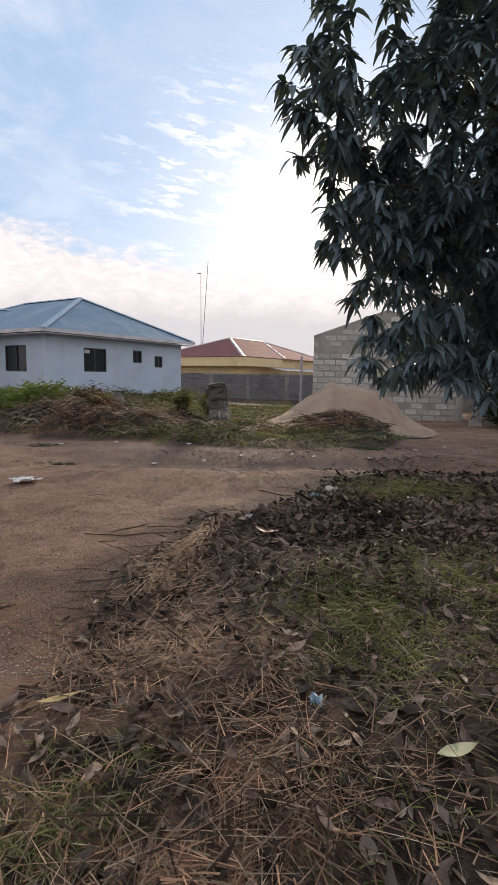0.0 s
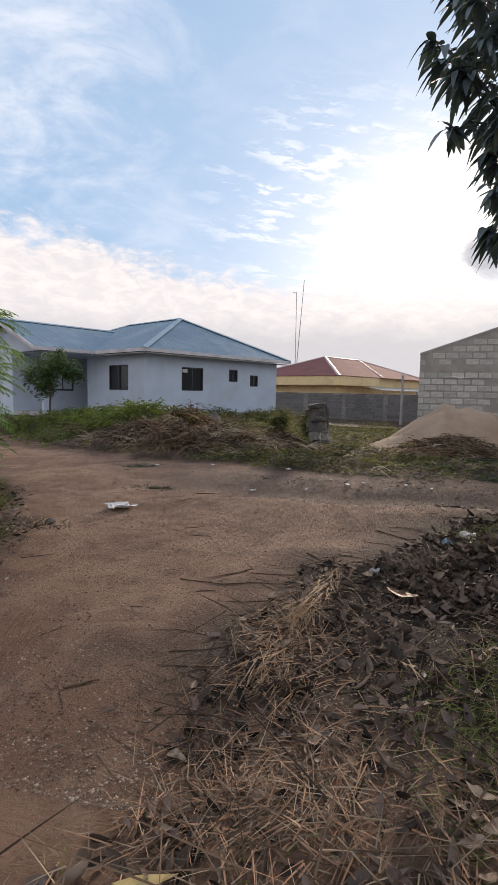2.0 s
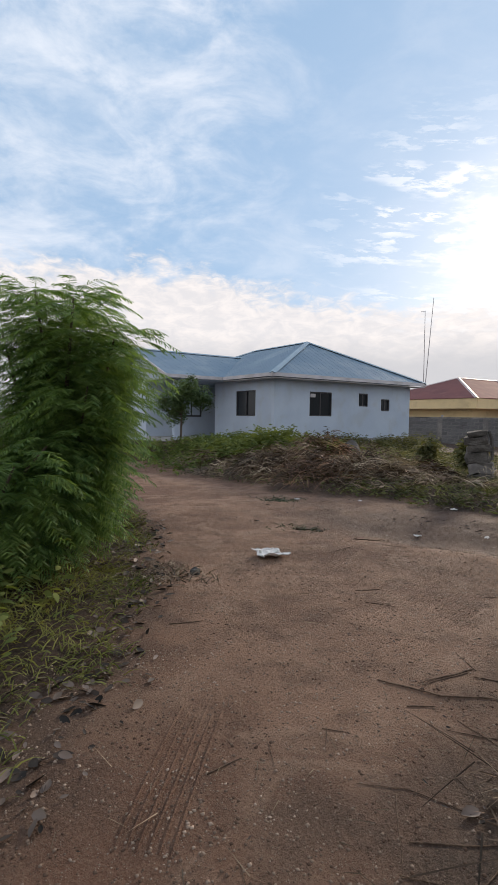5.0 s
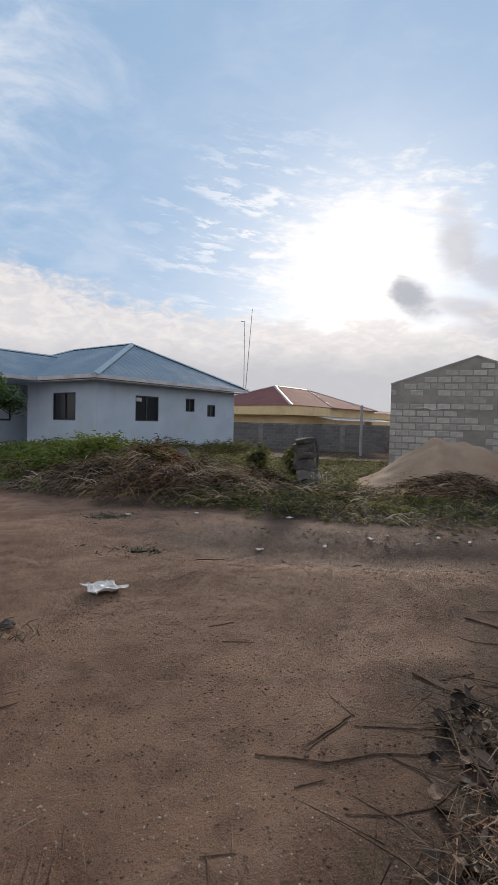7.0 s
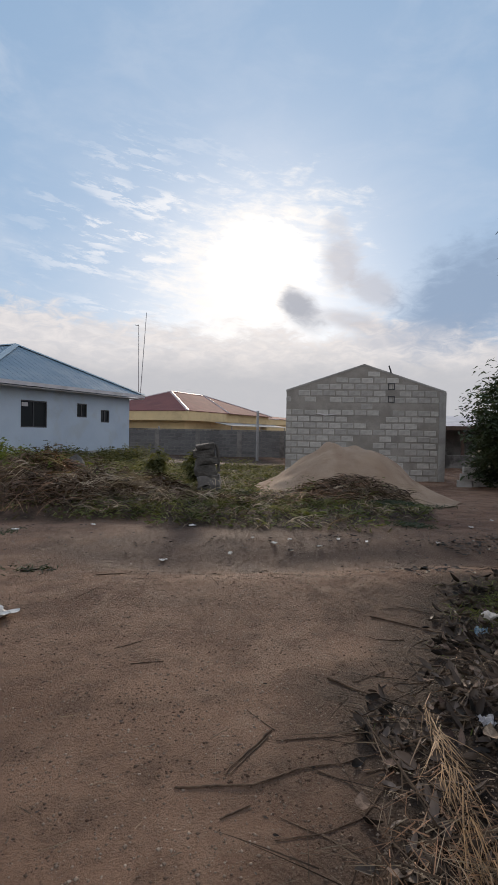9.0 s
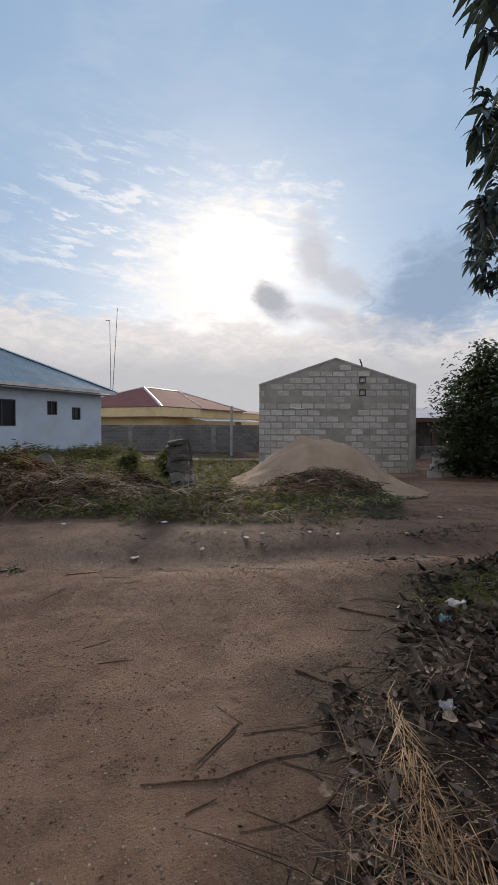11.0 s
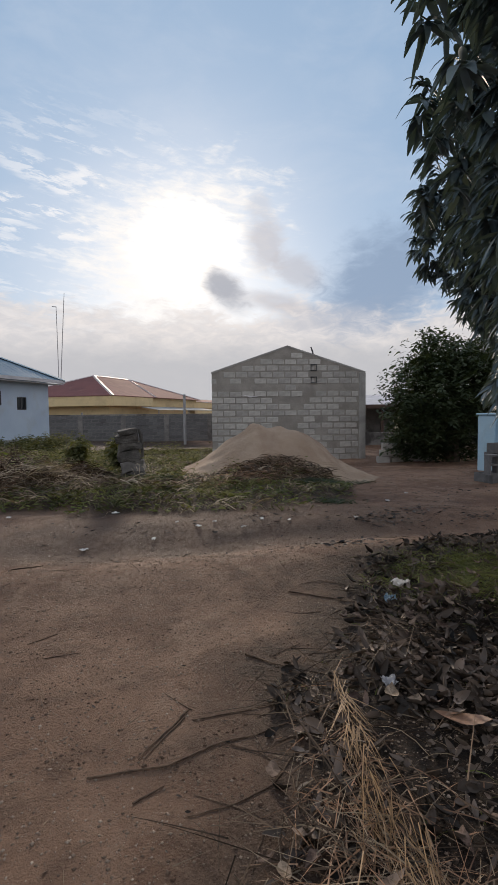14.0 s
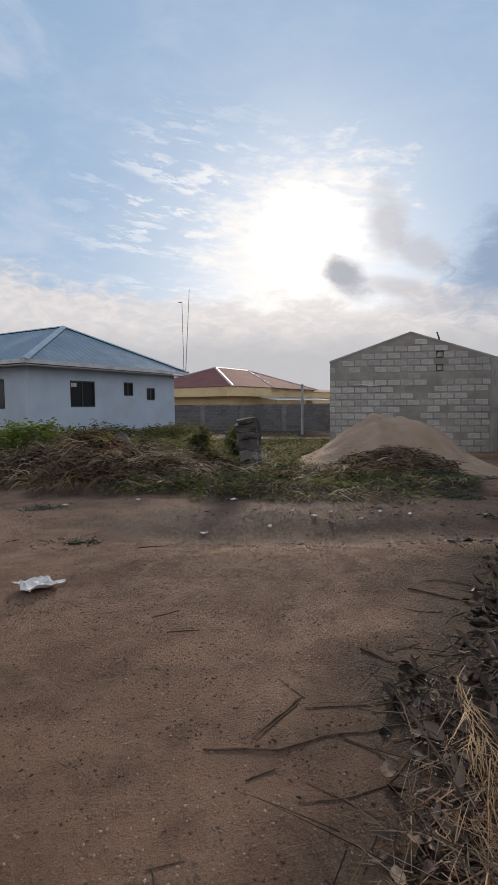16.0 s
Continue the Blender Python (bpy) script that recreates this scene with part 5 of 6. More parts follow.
def green_patch(x, y):
    return np.maximum.reduce([np.exp(-(((x - 0.75) / 0.55) ** 2 + ((y - 2.9) / 0.75) ** 2)), np.exp(-(((x - 1.9) / 0.9) ** 2 + ((y - 6.3) / 0.6) ** 2)),
                              0.8 * np.exp(-(((x - 1.5) / 0.6) ** 2 + ((y - 3.6) / 0.8) ** 2)), np.exp(-(((x + 0.72) / 0.28) ** 2 + ((y - 1.42) / 0.22) ** 2)),
                              0.8 * np.exp(-(((x + 0.42) / 0.12) ** 2 + ((y - 1.72) / 0.10) ** 2)), 0.2 * np.exp(-(((x - 0.5) / 0.5) ** 2 + ((y - 1.6) / 0.5) ** 2))])


def leaf_pile(x, y):
    return np.maximum.reduce([np.exp(-(((x - 0.55) / 0.55) ** 2 + ((y - 4.75) / 0.6) ** 2)), 0.9 * np.exp(-(((x - 1.7) / 0.8) ** 2 + ((y - 4.9) / 0.6) ** 2)),
                              0.6 * np.exp(-(((x - 1.0) / 0.5) ** 2 + ((y - 5.9) / 0.5) ** 2)), 0.5 * np.exp(-(((x - 2.3) / 0.6) ** 2 + ((y - 3.3) / 0.9) ** 2))])


def straw_bed(x, y):
    return np.maximum.reduce([np.exp(-(((x + 0.45) / 0.65) ** 2 + ((y - 2.35) / 0.55) ** 2)), np.exp(-(((x + 0.1) / 0.8) ** 2 + ((y - 1.5) / 0.45) ** 2)),
                              0.9 * np.exp(-(((x + 0.55) / 0.3) ** 2 + ((y - 3.7) / 0.6) ** 2)), 0.12 * np.exp(-(((x - 0.9) / 0.8) ** 2 + ((y - 1.6) / 0.6) ** 2))])


def build_litter_strip():
    inside = lambda x, y: step(-0.15, 0.25, debris_depth(x, y))
    # green grass tufts
    x, y, rs = scatter_area(190000, -1.2, 4.0, 1.0, 7.8, lambda x, y: np.clip(green_patch(x, y) ** 1.4 * 0.9, 0.006, 1) * inside(x, y) * (0.3 + 0.7 * step(-0.25, 0.15, smooth_noise(x, y, 0.22, 86))), 120)
    L = rs.uniform(0.05, 0.17, len(x)) * (1 + 0.9 * np.exp(-(((x - 1.9) / 1.1) ** 2 + ((y - 6.3) / 0.8) ** 2)))
    stuff(strips("strip_grass", on_ground(x, y, -0.005), directions(len(x), rs, 0.8), L * 1.1, 0.0075, 0.6, STRIP_GRASS, leaf=False, stations=4, seed=10), "wispy green grass among the litter", "grass")
    # straw and thin stalks lying every way
    x, y, rs = scatter_area(100000, -1.4, 3.6, 0.9, 6.5, lambda x, y: np.clip(straw_bed(x, y) * 1.1, 0.025, 1) * inside(x, y) * 0.7 * (0.25 + 0.75 * step(-0.2, 0.1, smooth_noise(x, y, 0.3, 87))), 121)
    L = 0.05 + 0.24 * rs.rand(len(x)) ** 1.8
    d = directions(len(x), rs, 0.06)
    half = len(x) * 3 // 5
    P = on_ground(x, y, 0.012) + np.stack([np.zeros(len(x))] * 2 + [rs.uniform(0, 0.05, len(x)) * (0.3 + straw_bed(x, y))], 1)
    stuff(strips("straw", P[:half], d[:half], L[:half], rs.uniform(0.003, 0.0075, half), rs.uniform(-0.05, 0.22, half), RUST, leaf=False, stations=4, seed=11), "rusty dry straw strewn over the earth", "straw")
    stuff(strips("pale_straw", P[half:], d[half:], L[half:], rs.uniform(0.003, 0.0065, len(x) - half), rs.uniform(-0.05, 0.2, len(x) - half), DRY, leaf=False, stations=4, seed=12), "pale grey-brown stalks strewn over the earth", "straw")
    # long dead stalks fallen across one another
    x, y, rs = scatter_area(2600, -1.5, 3.4, 1.2, 6.8, lambda x, y: step(-0.35, 0.1, debris_depth(x, y)) * (0.3 + 0.7 * step(-0.15, 0.15, smooth_noise(x, y, 0.5, 88))), 125)
    L = rs.uniform(0.2, 0.65, len(x))
    P = on_ground(x, y, 0.02)
    P[:, 2] += rs.uniform(0, 0.05, len(x))
    stuff(strips("dead_stalks", P, directions(len(x), rs, 0.05), L, rs.uniform(0.004, 0.009, len(x)), 0.04, DEAD_STALK, leaf=False, stations=5, seed=18), "long dark dead stalks fallen across the litter", "stalks")
    # rising dry wisps
    x, y, rs = scatter_area(1700, -1.0, 3.2, 1.1, 5.6, lambda x, y: inside(x, y) * (0.25 + 0.5 * green_patch(x, y)), 122)
    L = rs.uniform(0.15, 0.42, len(x))
    stuff(strips("dry_wisps", on_ground(x, y), directions(len(x), rs, 0.7), L, 0.004, 0.55, DRY, leaf=False, stations=5, seed=13), "thin dry grass stems arching out of the litter", "grass")
    # dead leaves: a pile and a scatter
    x, y, rs = scatter_area(60000, -1.2, 4.2, 1.0, 8.0, lambda x, y: np.clip(leaf_pile(x, y), 0.16, 1) * inside(x, y) * (1 - 0.8 * np.clip(green_patch(x, y), 0, 1)) * 0.7, 123)
    L = rs.uniform(0.035, 0.11, len(x))
    P = on_ground(x, y, 0.015)
    P[:, 2] += rs.uniform(0, 0.10, len(x)) * leaf_pile(x, y)
    stuff(strips("leaf_litter", P, directions(len(x), rs, 0.28), L, L * rs.uniform(0.32, 0.62, len(x)), rs.uniform(-0.5, 0.5, len(x)), DEAD_LEAF, fold=0.8, stations=5, roll=1.3, seed=14), "thick dark litter of dead mango leaves", "leaf litter")


build_litter_strip()


# separate dead leaves that lie on top
def leaf_shape(seed, l, w, curl, material):
    bm = bmesh.new()
    rs = random.Random(seed)
    rows = []
    for k in range(7):
        s = k / 6
        half = w / 2 * max(0.02, math.sin(math.pi * s ** 0.85)) * rs.uniform(0.85, 1.1)
        rise = curl * (4 * (s - 0.5) ** 2) * l * 0.25
        rows.append([bm.verts.new((s * l - l / 2, -half, rise + abs(curl) * half * 0.5)), bm.verts.new((s * l - l / 2, 0, rise + 0.002)), bm.verts.new((s * l - l / 2, half, rise + abs(curl) * half * rs.uniform(0.2, 0.8)))])
    for a, b in zip(rows, rows[1:]):
        for j in range(2):
            bm.faces.new((a[j], a[j + 1], b[j + 1], b[j]))
    me = bpy.data.meshes.new("leaf")
    bm.to_mesh(me)
    bm.free()
    for p in me.polygons:
        p.use_smooth = True
    me.materials.append(material)
    return me


PALE_LEAF = surface("pale_dead_leaf", (0.230, 0.165, 0.128), (0.090, 0.062, 0.048), 20, 120, 0.8, 0.4, 0.003, (0.09, 0.06, 0.045), 25, 0.5, per_object=0.6, spec=0.12)
YELLOW_LEAF = surface("yellowed_leaf", (0.42, 0.33, 0.13), (0.34, 0.24, 0.10), 20, 120, 0.5, 0.2, 0.002, (0.22, 0.13, 0.06), 25, 0.5)
BROWN_LEAF = surface("brown_dead_leaf", (0.30, 0.17, 0.105), (0.20, 0.11, 0.07), 20, 120, 0.55, 0.3, 0.002, (0.12, 0.07, 0.045), 25, 0.5)
GREEN_LEAF = surface("faded_green_leaf", (0.30, 0.32, 0.20), (0.24, 0.27, 0.15), 20, 120, 0.5, 0.2, 0.002, (0.30, 0.20, 0.10), 25, 0.4)


def build_fallen_leaves():
    shapes = [leaf_shape(k, 0.09 + 0.015 * (k % 3), 0.036 + 0.006 * (k % 4), (0.9, -0.8, 1.3, 0.7, 1.6, -1.1)[k % 6], PALE_LEAF) for k in range(6)]
    rs = random.Random(31)
    bed = thing("fallen_leaves", pose(0, 0, 0), "scattered curled dead mango leaves lying on the litter", "leaves")
    made = 0
    while made < 290:
        x, y = rs.uniform(-1.1, 2.6), rs.uniform(1.2, 6.6)
        ax, ay = np.array([x]), np.array([y])
        w = float(max(leaf_pile(ax, ay)[0], 0.30)) * float(step(-0.1, 0.2, debris_depth(ax, ay))[0])
        if rs.random() > w:
            continue
        share("leaf", shapes[rs.randrange(6)], pose(x, y, gz(x, y) + 0.035 + rs.uniform(0, 0.05) * w, rs.uniform(-25, 25), rs.uniform(-25, 25), rs.uniform(0, 360)), bed)
        made += 1

    def single(name, x, y, turn, me, label, lift=0.03):
        ob = new(name, me)
        ob.matrix_basis = pose(x, y, gz(x, y) + lift, rs.uniform(-10, 10), rs.uniform(-10, 10), turn)
        tagged(ob, label, "leaf")
    single("fallen_leaf", 0.81, 1.75, 10, leaf_shape(41, 0.17, 0.065, 0.25, GREEN_LEAF), "large faded green fallen leaf on straw", 0.06)
    single("fallen_leaf", -0.80, 2.07, 12, leaf_shape(42, 0.20, 0.05, 0.2, YELLOW_LEAF), "long yellowed fallen leaf on straw", 0.05)
    single("fallen_leaf", -0.04, 1.76, 100, leaf_shape(43, 0.14, 0.05, 0.6, PALE_LEAF), "grey curled dead leaf on straw", 0.06)
    single("fallen_leaf", 0.17, 4.36, 140, leaf_shape(44, 0.26, 0.11, 0.4, BROWN_LEAF), "large crumpled brown dead leaf", 0.06)
    single("fallen_leaf", -0.06, 4.61, 60, leaf_shape(45, 0.15, 0.08, 0.8, PALE_LEAF), "pale curled dead leaf on dark litter", 0.07)
    single("fallen_leaf", -0.75, 4.46, 70, leaf_shape(46, 0.11, 0.07, 0.3, PALE_LEAF), "small pale dead leaf on bare earth")
    single("fallen_leaf", -1.31, 2.88, 20, leaf_shape(47, 0.08, 0.06, 0.2, PALE_LEAF), "small whitish dead leaf on bare earth")
    single("fallen_leaf", -0.55, 4.62, 30, leaf_shape(48, 0.11, 0.05, 0.4, PALE_LEAF), "curled pale dead leaf beside a branch")


build_fallen_leaves()


# ---------------------------------------------------------------- sticks, straw bundles and rubbish
def stick(points, r, label="dry brown stick lying on bare earth", name="stick", taper=0.5):
    r = r * 0.4
    pts = []
    rs = random.Random(int(points[0][0] * 1000 + points[0][1] * 77))
    for (a, b) in zip(points, points[1:]):
        for k in range(4):
            f = k / 4
            x, y = a[0] + (b[0] - a[0]) * f, a[1] + (b[1] - a[1]) * f
            pts.append((x + rs.uniform(-r, r) * 0.8, y + rs.uniform(-r, r) * 0.8))
    pts.append(points[-1])
    line = [Vector((x, y, gz(x, y) + r * 0.8)) for x, y in pts]
    radii = [r * (1 - (1 - taper) * i / (len(line) - 1)) * rs.uniform(0.88, 1.12) for i in range(len(line))]
    ob = part(name, tube(bmesh.new(), line, radii, 7), TWIG)
    return tagged(ob, label, "stick", "sticks on the track")


stick([(-1.03, 5.10), (-1.18, 4.92), (-1.32, 4.74)], 0.014, "thick dry stick lying on bare earth")
stick([(-1.06, 5.04), (-1.30, 4.73)], 0.010)
stick([(-1.55, 4.68), (-1.20, 4.67), (-0.91, 4.76), (-0.68, 4.76), (-0.40, 4.74)], 0.012, "long thin branch lying across the track")
stick([(-0.91, 4.76), (-0.75, 4.62), (-0.68, 4.40), (-0.74, 4.15)], 0.010)
stick([(-1.02, 5.00), (-0.62, 4.98), (-0.30, 5.02)], 0.008)
stick([(-1.36, 4.49), (-1.22, 4.56)], 0.012, "short dark stick on bare earth")
stick([(-0.57, 5.58), (-0.36, 5.35)], 0.022, "short piece of dark bark on bare earth")
stick([(0.14, 6.64), (0.46, 6.39), (0.62, 6.20)], 0.016, "dark forked branch at the edge of the litter")
stick([(0.20, 6.60), (0.12, 6.36)], 0.007)
stick([(-1.63, 3.04), (-1.50, 3.16)], 0.020, "thick short stick on bare earth")
stick([(-2.10, 3.55), (-2.00, 3.70)], 0.010)
stick([(-3.10, 4.83), (-2.92, 5.00)], 0.010)
stick([(-1.72, 4.06), (-1.60, 4.10)], 0.008)
stick([(-1.70, 4.08), (-1.66, 3.90)], 0.007)
stick([(0.10, 1.62), (0.45, 1.50), (0.80, 1.42), (1.10, 1.30)], 0.014, "long grey branch lying over the straw")
stick([(-0.30, 1.60), (0.20, 1.66), (0.60, 1.58)], 0.007)
stick([(-1.25, 3.55), (-0.85, 3.70), (-0.50, 3.62)], 0.008)
stick([(-1.05, 3.15), (-0.70, 3.30)], 0.007)
stick([(-2.42, 8.10), (-2.10, 8.15)], 0.014)
stick([(-3.30, 8.45), (-3.10, 8.50)], 0.03, "small tangle of dark dead weed on the track")
stick([(-2.0, 6.2), (-1.8, 6.32)], 0.010)
stick([(-0.9, 3.9), (-0.7, 4.15), (-0.45, 4.3)], 0.009)
rng = random.Random(17)
for i in range(70):
    x, y = rng.uniform(-2.6, 0.2), rng.uniform(2.6, 8.5)
    if rng.random() < 0.6:
        x = float(np.interp(y, (2.0, 3.5, 4.8, 5.9, 7.2, 8.6), (-1.1, -0.95, -0.66, 0.25, 1.1, 3.0))) + rng.uniform(-0.35, 0.45)
    a, l = rng.uniform(0, 6.28), rng.uniform(0.08, 0.38)
    stick([(x, y), (x + math.cos(a) * l, y + math.sin(a) * l)], rng.uniform(0.004, 0.009), "thin dry twig lying on bare earth")


for i in range(75):
    y = rng.uniform(2.4, 6.4)
    x = float(np.interp(y, (2.0, 3.5, 4.8, 5.9, 7.2), (-0.95, -0.80, -0.50, 0.40, 1.2))) + rng.gauss(0.2, 0.24)
    a, l, turn = rng.uniform(0, 6.28), rng.uniform(0.08, 0.22), rng.uniform(-0.5, 0.5)
    line = [(x, y)]
    for k in range(rng.randint(2, 4)):
        line.append((line[-1][0] + math.cos(a) * l, line[-1][1] + math.sin(a) * l))
        a += turn + rng.uniform(-0.2, 0.2)
    stick(line, rng.uniform(0.006, 0.012), "long curved dead stem lying at the edge of the litter")


def straw_bundle(x0, y0, x1, y1, n, width, label, seed, material=None, wide=1.0):
    rs = np.random.RandomState(seed)
    f = rs.uniform(0, 0.9 if wide == 1.0 else 0.7, n)
    off = rs.normal(0, width, n) * (0.3 + f)
    d = np.array([x1 - x0, y1 - y0])
    ln = np.linalg.norm(d)
    d = d / ln
    nrm = np.array([-d[1], d[0]])
    x, y = x0 + d[0] * ln * f + nrm[0] * off, y0 + d[1] * ln * f + nrm[1] * off
    P = on_ground(x, y, 0.02)
    P[:, 2] += rs.uniform(0, 0.10, n)
    a = rs.normal(0, 0.27 if wide == 1.0 else 0.1 * wide, n)
    D = np.stack([d[0] * np.cos(a) - d[1] * np.sin(a), d[0] * np.sin(a) + d[1] * np.cos(a), rs.uniform(-0.05, 0.12, n) * wide * wide], 1)
    ob = strips("straw_bundle", P, D, rs.uniform(0.10, 0.30 if wide == 1.0 else 0.5, n) * (1.0 if wide == 1.0 else ln), rs.uniform(0.003, 0.0065, n) * wide, 0.08 * wide * wide, material or GOLD, leaf=False, stations=5, seed=seed)
    return stuff(ob, label, "straw")


straw_bundle(-0.20, 5.00, -0.54, 3.75, 130, 0.045, "bundle of golden dry straw stalks", 301)
straw_bundle(-0.48, 4.15, -0.66, 2.8, 80, 0.10, "loose bundle of golden dry straw stalks", 302)
straw_bundle(-0.42, 3.9, -0.85, 3.0, 35, 0.12, "loose spray of pale dry stalks", 303)

WHITE_PLASTIC = surface("crumpled_plastic", (0.78, 0.74, 0.70), (0.66, 0.64, 0.62), 14, 60, 0.4, 0.5, 0.01)
GREY_PLASTIC = surface("greyed_plastic", (0.40, 0.40, 0.42), (0.26, 0.26, 0.28), 14, 60, 0.5, 0.5, 0.01, (0.14, 0.11, 0.09), 20, 0.5)
BLUE_PLASTIC = surface("blue_plastic", (0.08, 0.16, 0.24), (0.40, 0.48, 0.52), 14, 60, 0.4, 0.4, 0.01)


def scrap(name, x, y, sx, sy, h, material, label, seed, lift=0.015):
    """A crumpled sheet of thin plastic or paper."""
    bm = bmesh.new()
    bmesh.ops.create_grid(bm, x_segments=9, y_segments=9, size=0.5)
    for v in bm.verts:
        n = noise.noise_vector(v.co * 3.2 + Vector((seed, seed * 2, 0)))
        v.co = Vector(((v.co.x + n.x * 0.22) * sx, (v.co.y + n.y * 0.22) * sy, h * (0.4 + n.z + 0.3 * noise.noise(v.co * 9))))
    low = min(v.co.z for v in bm.verts)
    bmesh.ops.solidify(bm, geom=bm.faces[:], thickness=0.003)
    ob = part(name, bm, material)
    ob.matrix_basis = pose(x, y, gz(x, y) + lift - low * 0.6, 0, 0, seed * 40)
    return tagged(ob, label, "rubbish")


scrap("plastic_bag", -3.10, 6.90, 0.29, 0.34, 0.05, WHITE_PLASTIC, "crumpled white plastic bag lying on bare earth", 1.3)
scrap("blue_scrap", 0.31, 2.00, 0.06, 0.05, 0.03, BLUE_PLASTIC, "small crumpled blue plastic scrap on grass", 2.1, 0.06)
scrap("blue_scrap", 0.79, 6.01, 0.09, 0.07, 0.05, BLUE_PLASTIC, "small blue and white plastic scrap on dead leaves", 3.7, 0.05)
scrap("grey_scrap", 0.00, 4.72, 0.09, 0.07, 0.035, GREY_PLASTIC, "crumpled greyish plastic scrap on dark litter", 6.6, 0.05)
scrap("white_scrap", 1.02, 6.22, 0.14, 0.07, 0.05, WHITE_PLASTIC, "torn pale plastic scrap on dead leaves", 4.2, 0.05)
for i, (sx, sy, a, b) in enumerate(((-1.72, 9.06, 0.16, 0.12), (-0.84, 9.18, 0.14, 0.07), (-0.17, 9.54, 0.16, 0.10), (0.10, 9.7, 0.10, 0.08), (0.45, 9.35, 0.12, 0.06), (-0.45, 9.75, 0.08, 0.07), (0.8, 9.6, 0.10, 0.08),
                                    (-2.9, 10.9, 0.12, 0.10), (-4.05, 10.75, 0.16, 0.12), (-1.3, 10.7, 0.16, 0.13), (1.2, 9.5, 0.10, 0.07), (3.4, 10.4, 0.12, 0.09), (4.3, 11.2, 0.10, 0.08), (2.2, 9.3, 0.09, 0.07))):
    scrap("white_scrap", sx, sy, a * 0.6, b * 0.6, 0.02, WHITE_PLASTIC, "small torn pale paper scrap on the track", 5.1 + i, 0.012)


def build_pebbles():
    """Loose grit and small stones on the track."""
    rs = np.random.RandomState(91)
    n = 60000
    x, y = rs.uniform(-3.4, 2.2, n), 2.4 + 7.6 * rs.rand(n) ** 1.8
    r = 0.0025 + 0.009 * rs.rand(n) ** 3.5
    oct_v = np.array([(1, 0, 0), (-1, 0, 0), (0, 1, 0), (0, -1, 0), (0, 0, 0.7), (0, 0, -0.7)], float)
    oct_f = np.array([(0, 2, 4), (2, 1, 4), (1, 3, 4), (3, 0, 4), (2, 0, 5), (1, 2, 5), (3, 1, 5), (0, 3, 5)])
    V = on_ground(x, y, 0.0)[:, None, :] + oct_v[None] * r[:, None, None] * rs.uniform(0.6, 1.3, (n, 6, 1))
    F = oct_f[None] + (np.arange(n) * 6)[:, None, None]
    stuff(arrays("pebbles", V.reshape(-1, 3), F.reshape(-1, 3), PEBBLE), "fine brown grit and small stones on the track", "pebbles")


PEBBLE = leafy("pebble", (0.090, 0.055, 0.039), (0.520, 0.410, 0.320), 0.95, 0.0, spec=0.1, skew=1.9)
build_pebbles()


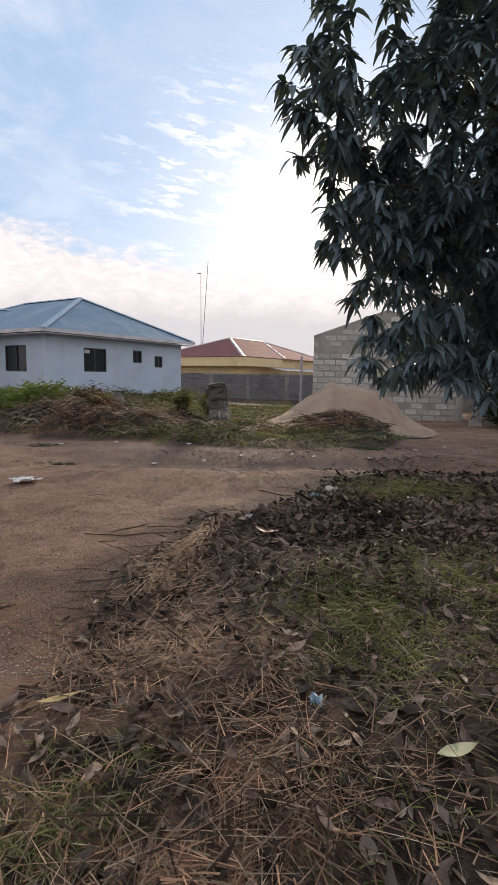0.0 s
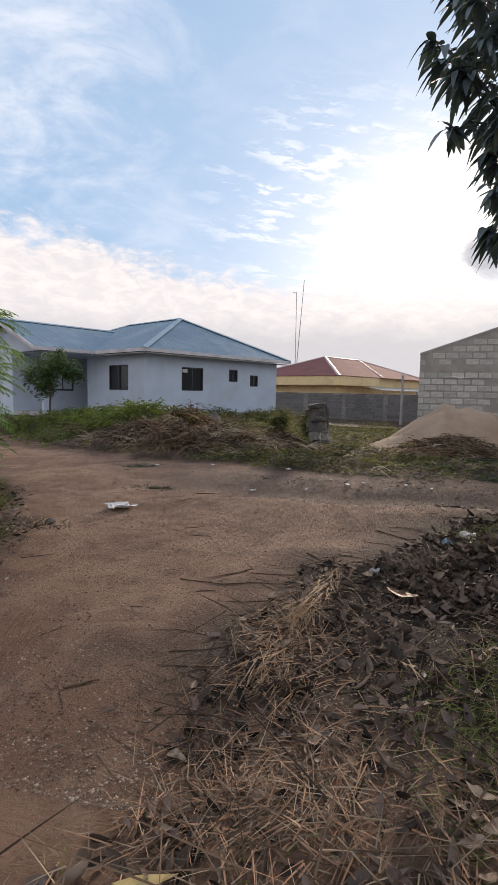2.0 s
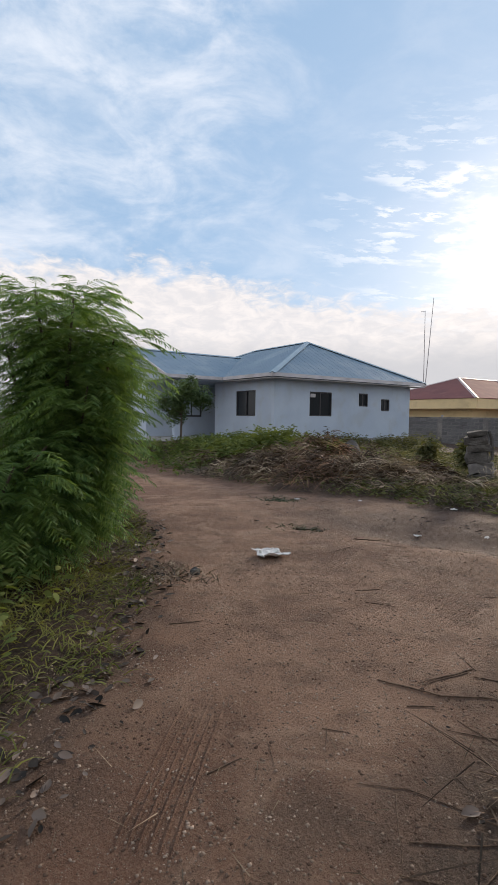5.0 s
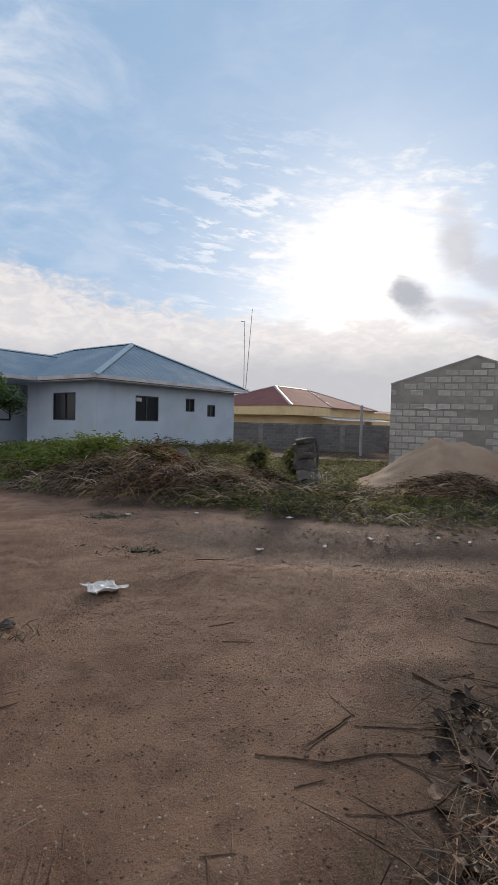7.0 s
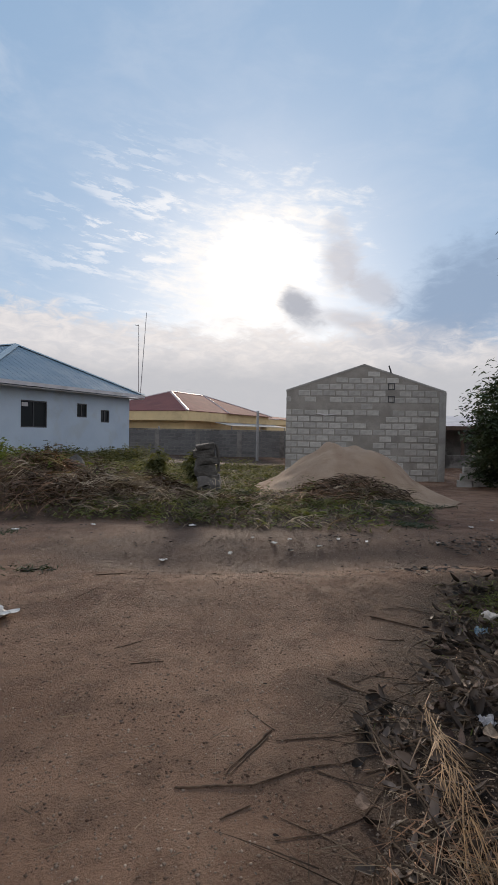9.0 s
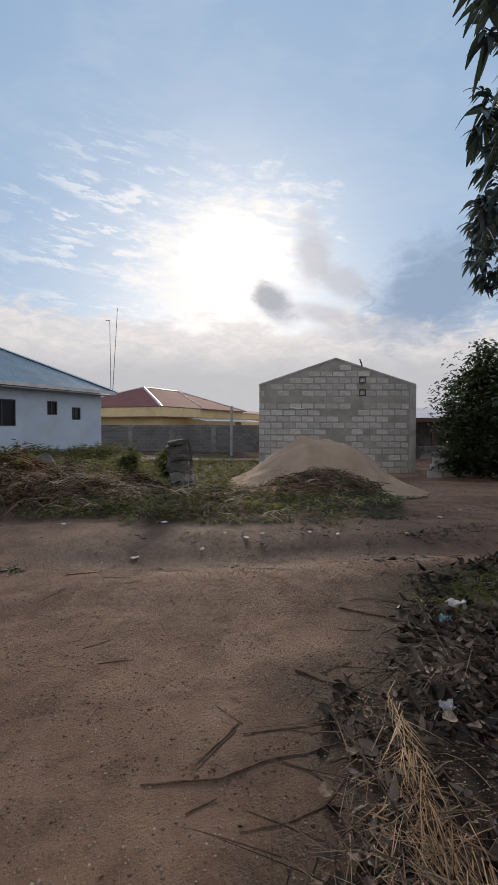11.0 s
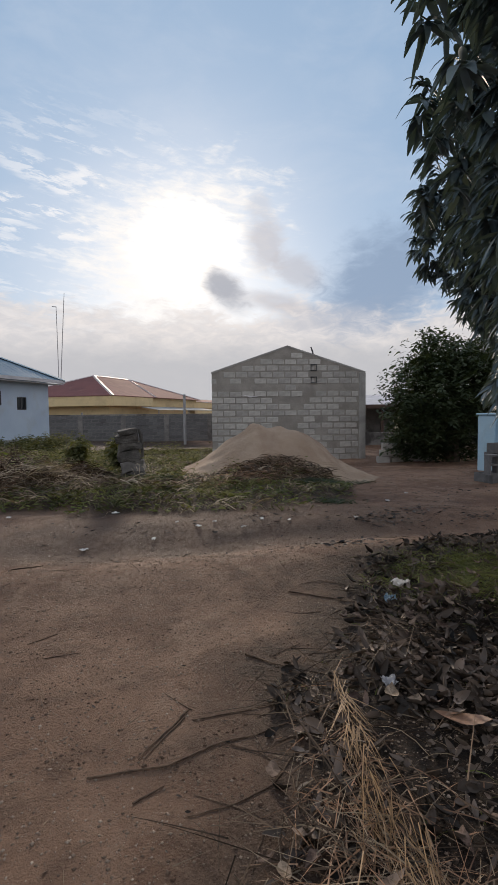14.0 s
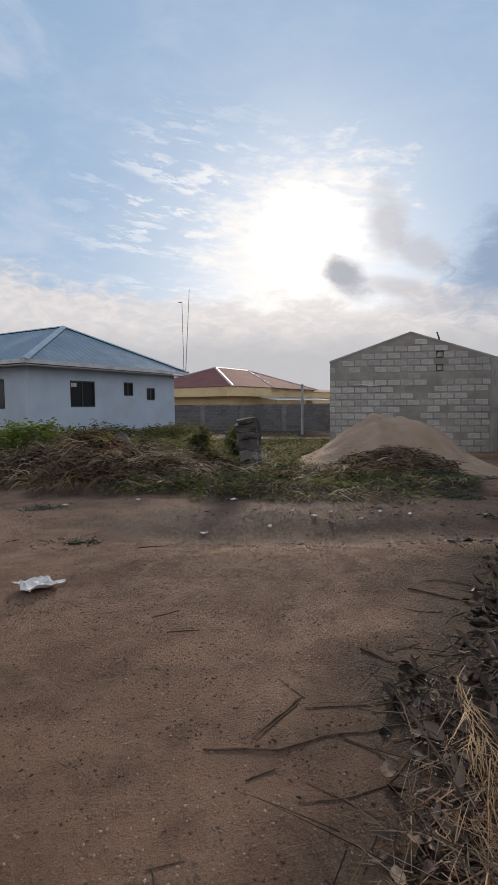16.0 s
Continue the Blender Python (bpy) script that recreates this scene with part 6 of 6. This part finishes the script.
def build_track_crumbs():
    """Bits of leaf and bark strewn thinly over the track."""
    x, y, rs = scatter_area(6500, -4.5, 7.0, 2.4, 14.0, lambda x, y: 0.3 + 0.35 * np.exp(-((y - 9.8) / 0.7) ** 2), 130)
    L = rs.uniform(0.008, 0.032, len(x)) * (1 + 1.0 * (y > 8))
    stuff(strips("leaf_crumbs", on_ground(x, y, 0.006), directions(len(x), rs, 0.05), L, L * 0.35, 0.0, DEAD_LEAF, stations=4, fold=0.3, seed=15), "small dark bits of leaf on the track", "leaf litter")
    rs = np.random.RandomState(133)
    spots = ((2.6, 9.3, 0.35, 0.14, 130), (3.3, 9.6, 0.30, 0.12, 70), (1.25, 7.75, 0.30, 0.20, 70), (4.1, 9.1, 0.4, 0.15, 60), (-3.2, 8.5, 0.14, 0.08, 24), (0.4, 9.7, 1.2, 0.25, 60), (5.4, 11.2, 0.5, 0.2, 50))
    x = np.concatenate([cx + rs.normal(0, sx, k) for cx, cy, sx, sy, k in spots])
    y = np.concatenate([cy + rs.normal(0, sy, k) for cx, cy, sx, sy, k in spots])
    L = rs.uniform(0.03, 0.10, len(x))
    stuff(strips("path_leaf_litter", on_ground(x, y, 0.008), directions(len(x), rs, 0.05), L, L * 0.45, 0.1, DEAD_LEAF, stations=4, fold=0.5, roll=0.5, seed=19), "dark dead leaves drifted over the path", "leaf litter")
    x, y, rs = scatter_area(900, -3.5, 1.5, 2.4, 9.0, lambda x, y: 0.6 + 0 * x, 131)
    L = rs.uniform(0.05, 0.18, len(x))
    stuff(strips("straw_bits", on_ground(x, y, 0.008), directions(len(x), rs, 0.03), L, 0.004, 0.0, DRY, leaf=False, stations=3, seed=16), "thin bits of straw on the track", "straw")
    # the dry tuft beside the verge and dark dead weed clumps
    for (cx, cy, n, h, m, lab) in ((-0.72, 1.42, 300, 0.17, GRASS, "fresh green grass tuft among straw"), (-0.42, 1.74, 160, 0.12, GRASS, "small green grass tuft among straw"), (-3.73, 5.80, 220, 0.2, DRY, "dry brown grass tuft beside the verge"), (-3.25, 8.50, 120, 0.12, DARK_WEED, "small dark dead weed clump on the track"),
                                   (-4.35, 10.6, 160, 0.15, DARK_WEED, "dark dead weed clump at the plot edge"), (2.4, 10.6, 260, 0.2, DARK_WEED, "dark weed clump at the plot edge"), (2.9, 12.3, 420, 0.35, DARK_WEED, "dark weed clump at the foot of the sand"), (3.9, 12.9, 300, 0.25, DARK_WEED, "dark weed clump at the foot of the sand"), (-0.3, 13.4, 380, 0.45, DARK_WEED, "dark wilted weeds round the broken pillar"), (-0.75, 13.35, 420, 0.55, GRASS, "rough green weeds in front of the broken pillar"), (-1.25, 13.3, 220, 0.45, DRY, "dry weed stalks round the broken pillar")):
        r2 = np.random.RandomState(int(abs(cx) * 100))
        px, py = cx + r2.normal(0, 0.16 + 0.3 * h, n), cy + r2.normal(0, 0.12 + 0.15 * h, n)
        stuff(strips("weed_clump", on_ground(px, py), directions(n, r2, 0.8), r2.uniform(0.5, 1.0, n) * h, 0.006 + 0.0008 * cy, 0.4, m, leaf=False, stations=4, seed=17), lab, "weeds")


build_track_crumbs()


def build_tyre_track():
    """Shallow parallel ridges of earth left by a tyre."""
    track = thing("tyre_track", pose(0, 0, 0), "shallow ridged tyre track pressed into the bare earth", "tyre track")
    for k in range(6):
        o = 0.045 * k
        line = []
        for s in np.linspace(0, 1, 12):
            x, y = -2.50 + 0.26 * s + o, 4.05 - 0.95 * s + 0.1 * o
            line.append(Vector((x, y, gz(x, y) + 0.001)))
        part("ridge", tube(bmesh.new(), line, [0.003] + [0.008] * 10 + [0.003], 6), SOIL, track)


build_tyre_track()


PALE_STALK = leafy("pale_cut_stalk", (0.16, 0.12, 0.085), (0.60, 0.49, 0.36), 0.75, 0.1)
for i, (ax, ay, turn, ln, lift) in enumerate(((-2.3, 13.0, 200, 1.3, 0.25), (-2.0, 12.8, 185, 1.2, 0.25), (-3.4, 12.4, 30, 1.1, 0.2), (-4.6, 12.1, 170, 1.2, 0.2), (-5.6, 12.8, 10, 1.3, 0.25), (-6.3, 12.9, 150, 1.0, 0.2),
                                          (-3.9, 13.4, 215, 1.2, 0.35), (-1.2, 12.2, 340, 1.0, 0.1), (0.2, 10.5, 335, 1.2, 0.05), (-0.3, 11.2, 15, 0.9, 0.08), (1.6, 12.7, 20, 1.0, 0.15), (-0.7, 13.2, 280, 0.8, 0.3))):
    a = radians(turn)
    ob = straw_bundle(ax, ay, ax + math.cos(a) * ln, ay + math.sin(a) * ln * 0.7, 24, 0.2, "spray of long pale cut weed stalks", 320 + i, PALE_STALK, 2.8)
    ob.location.z = lift
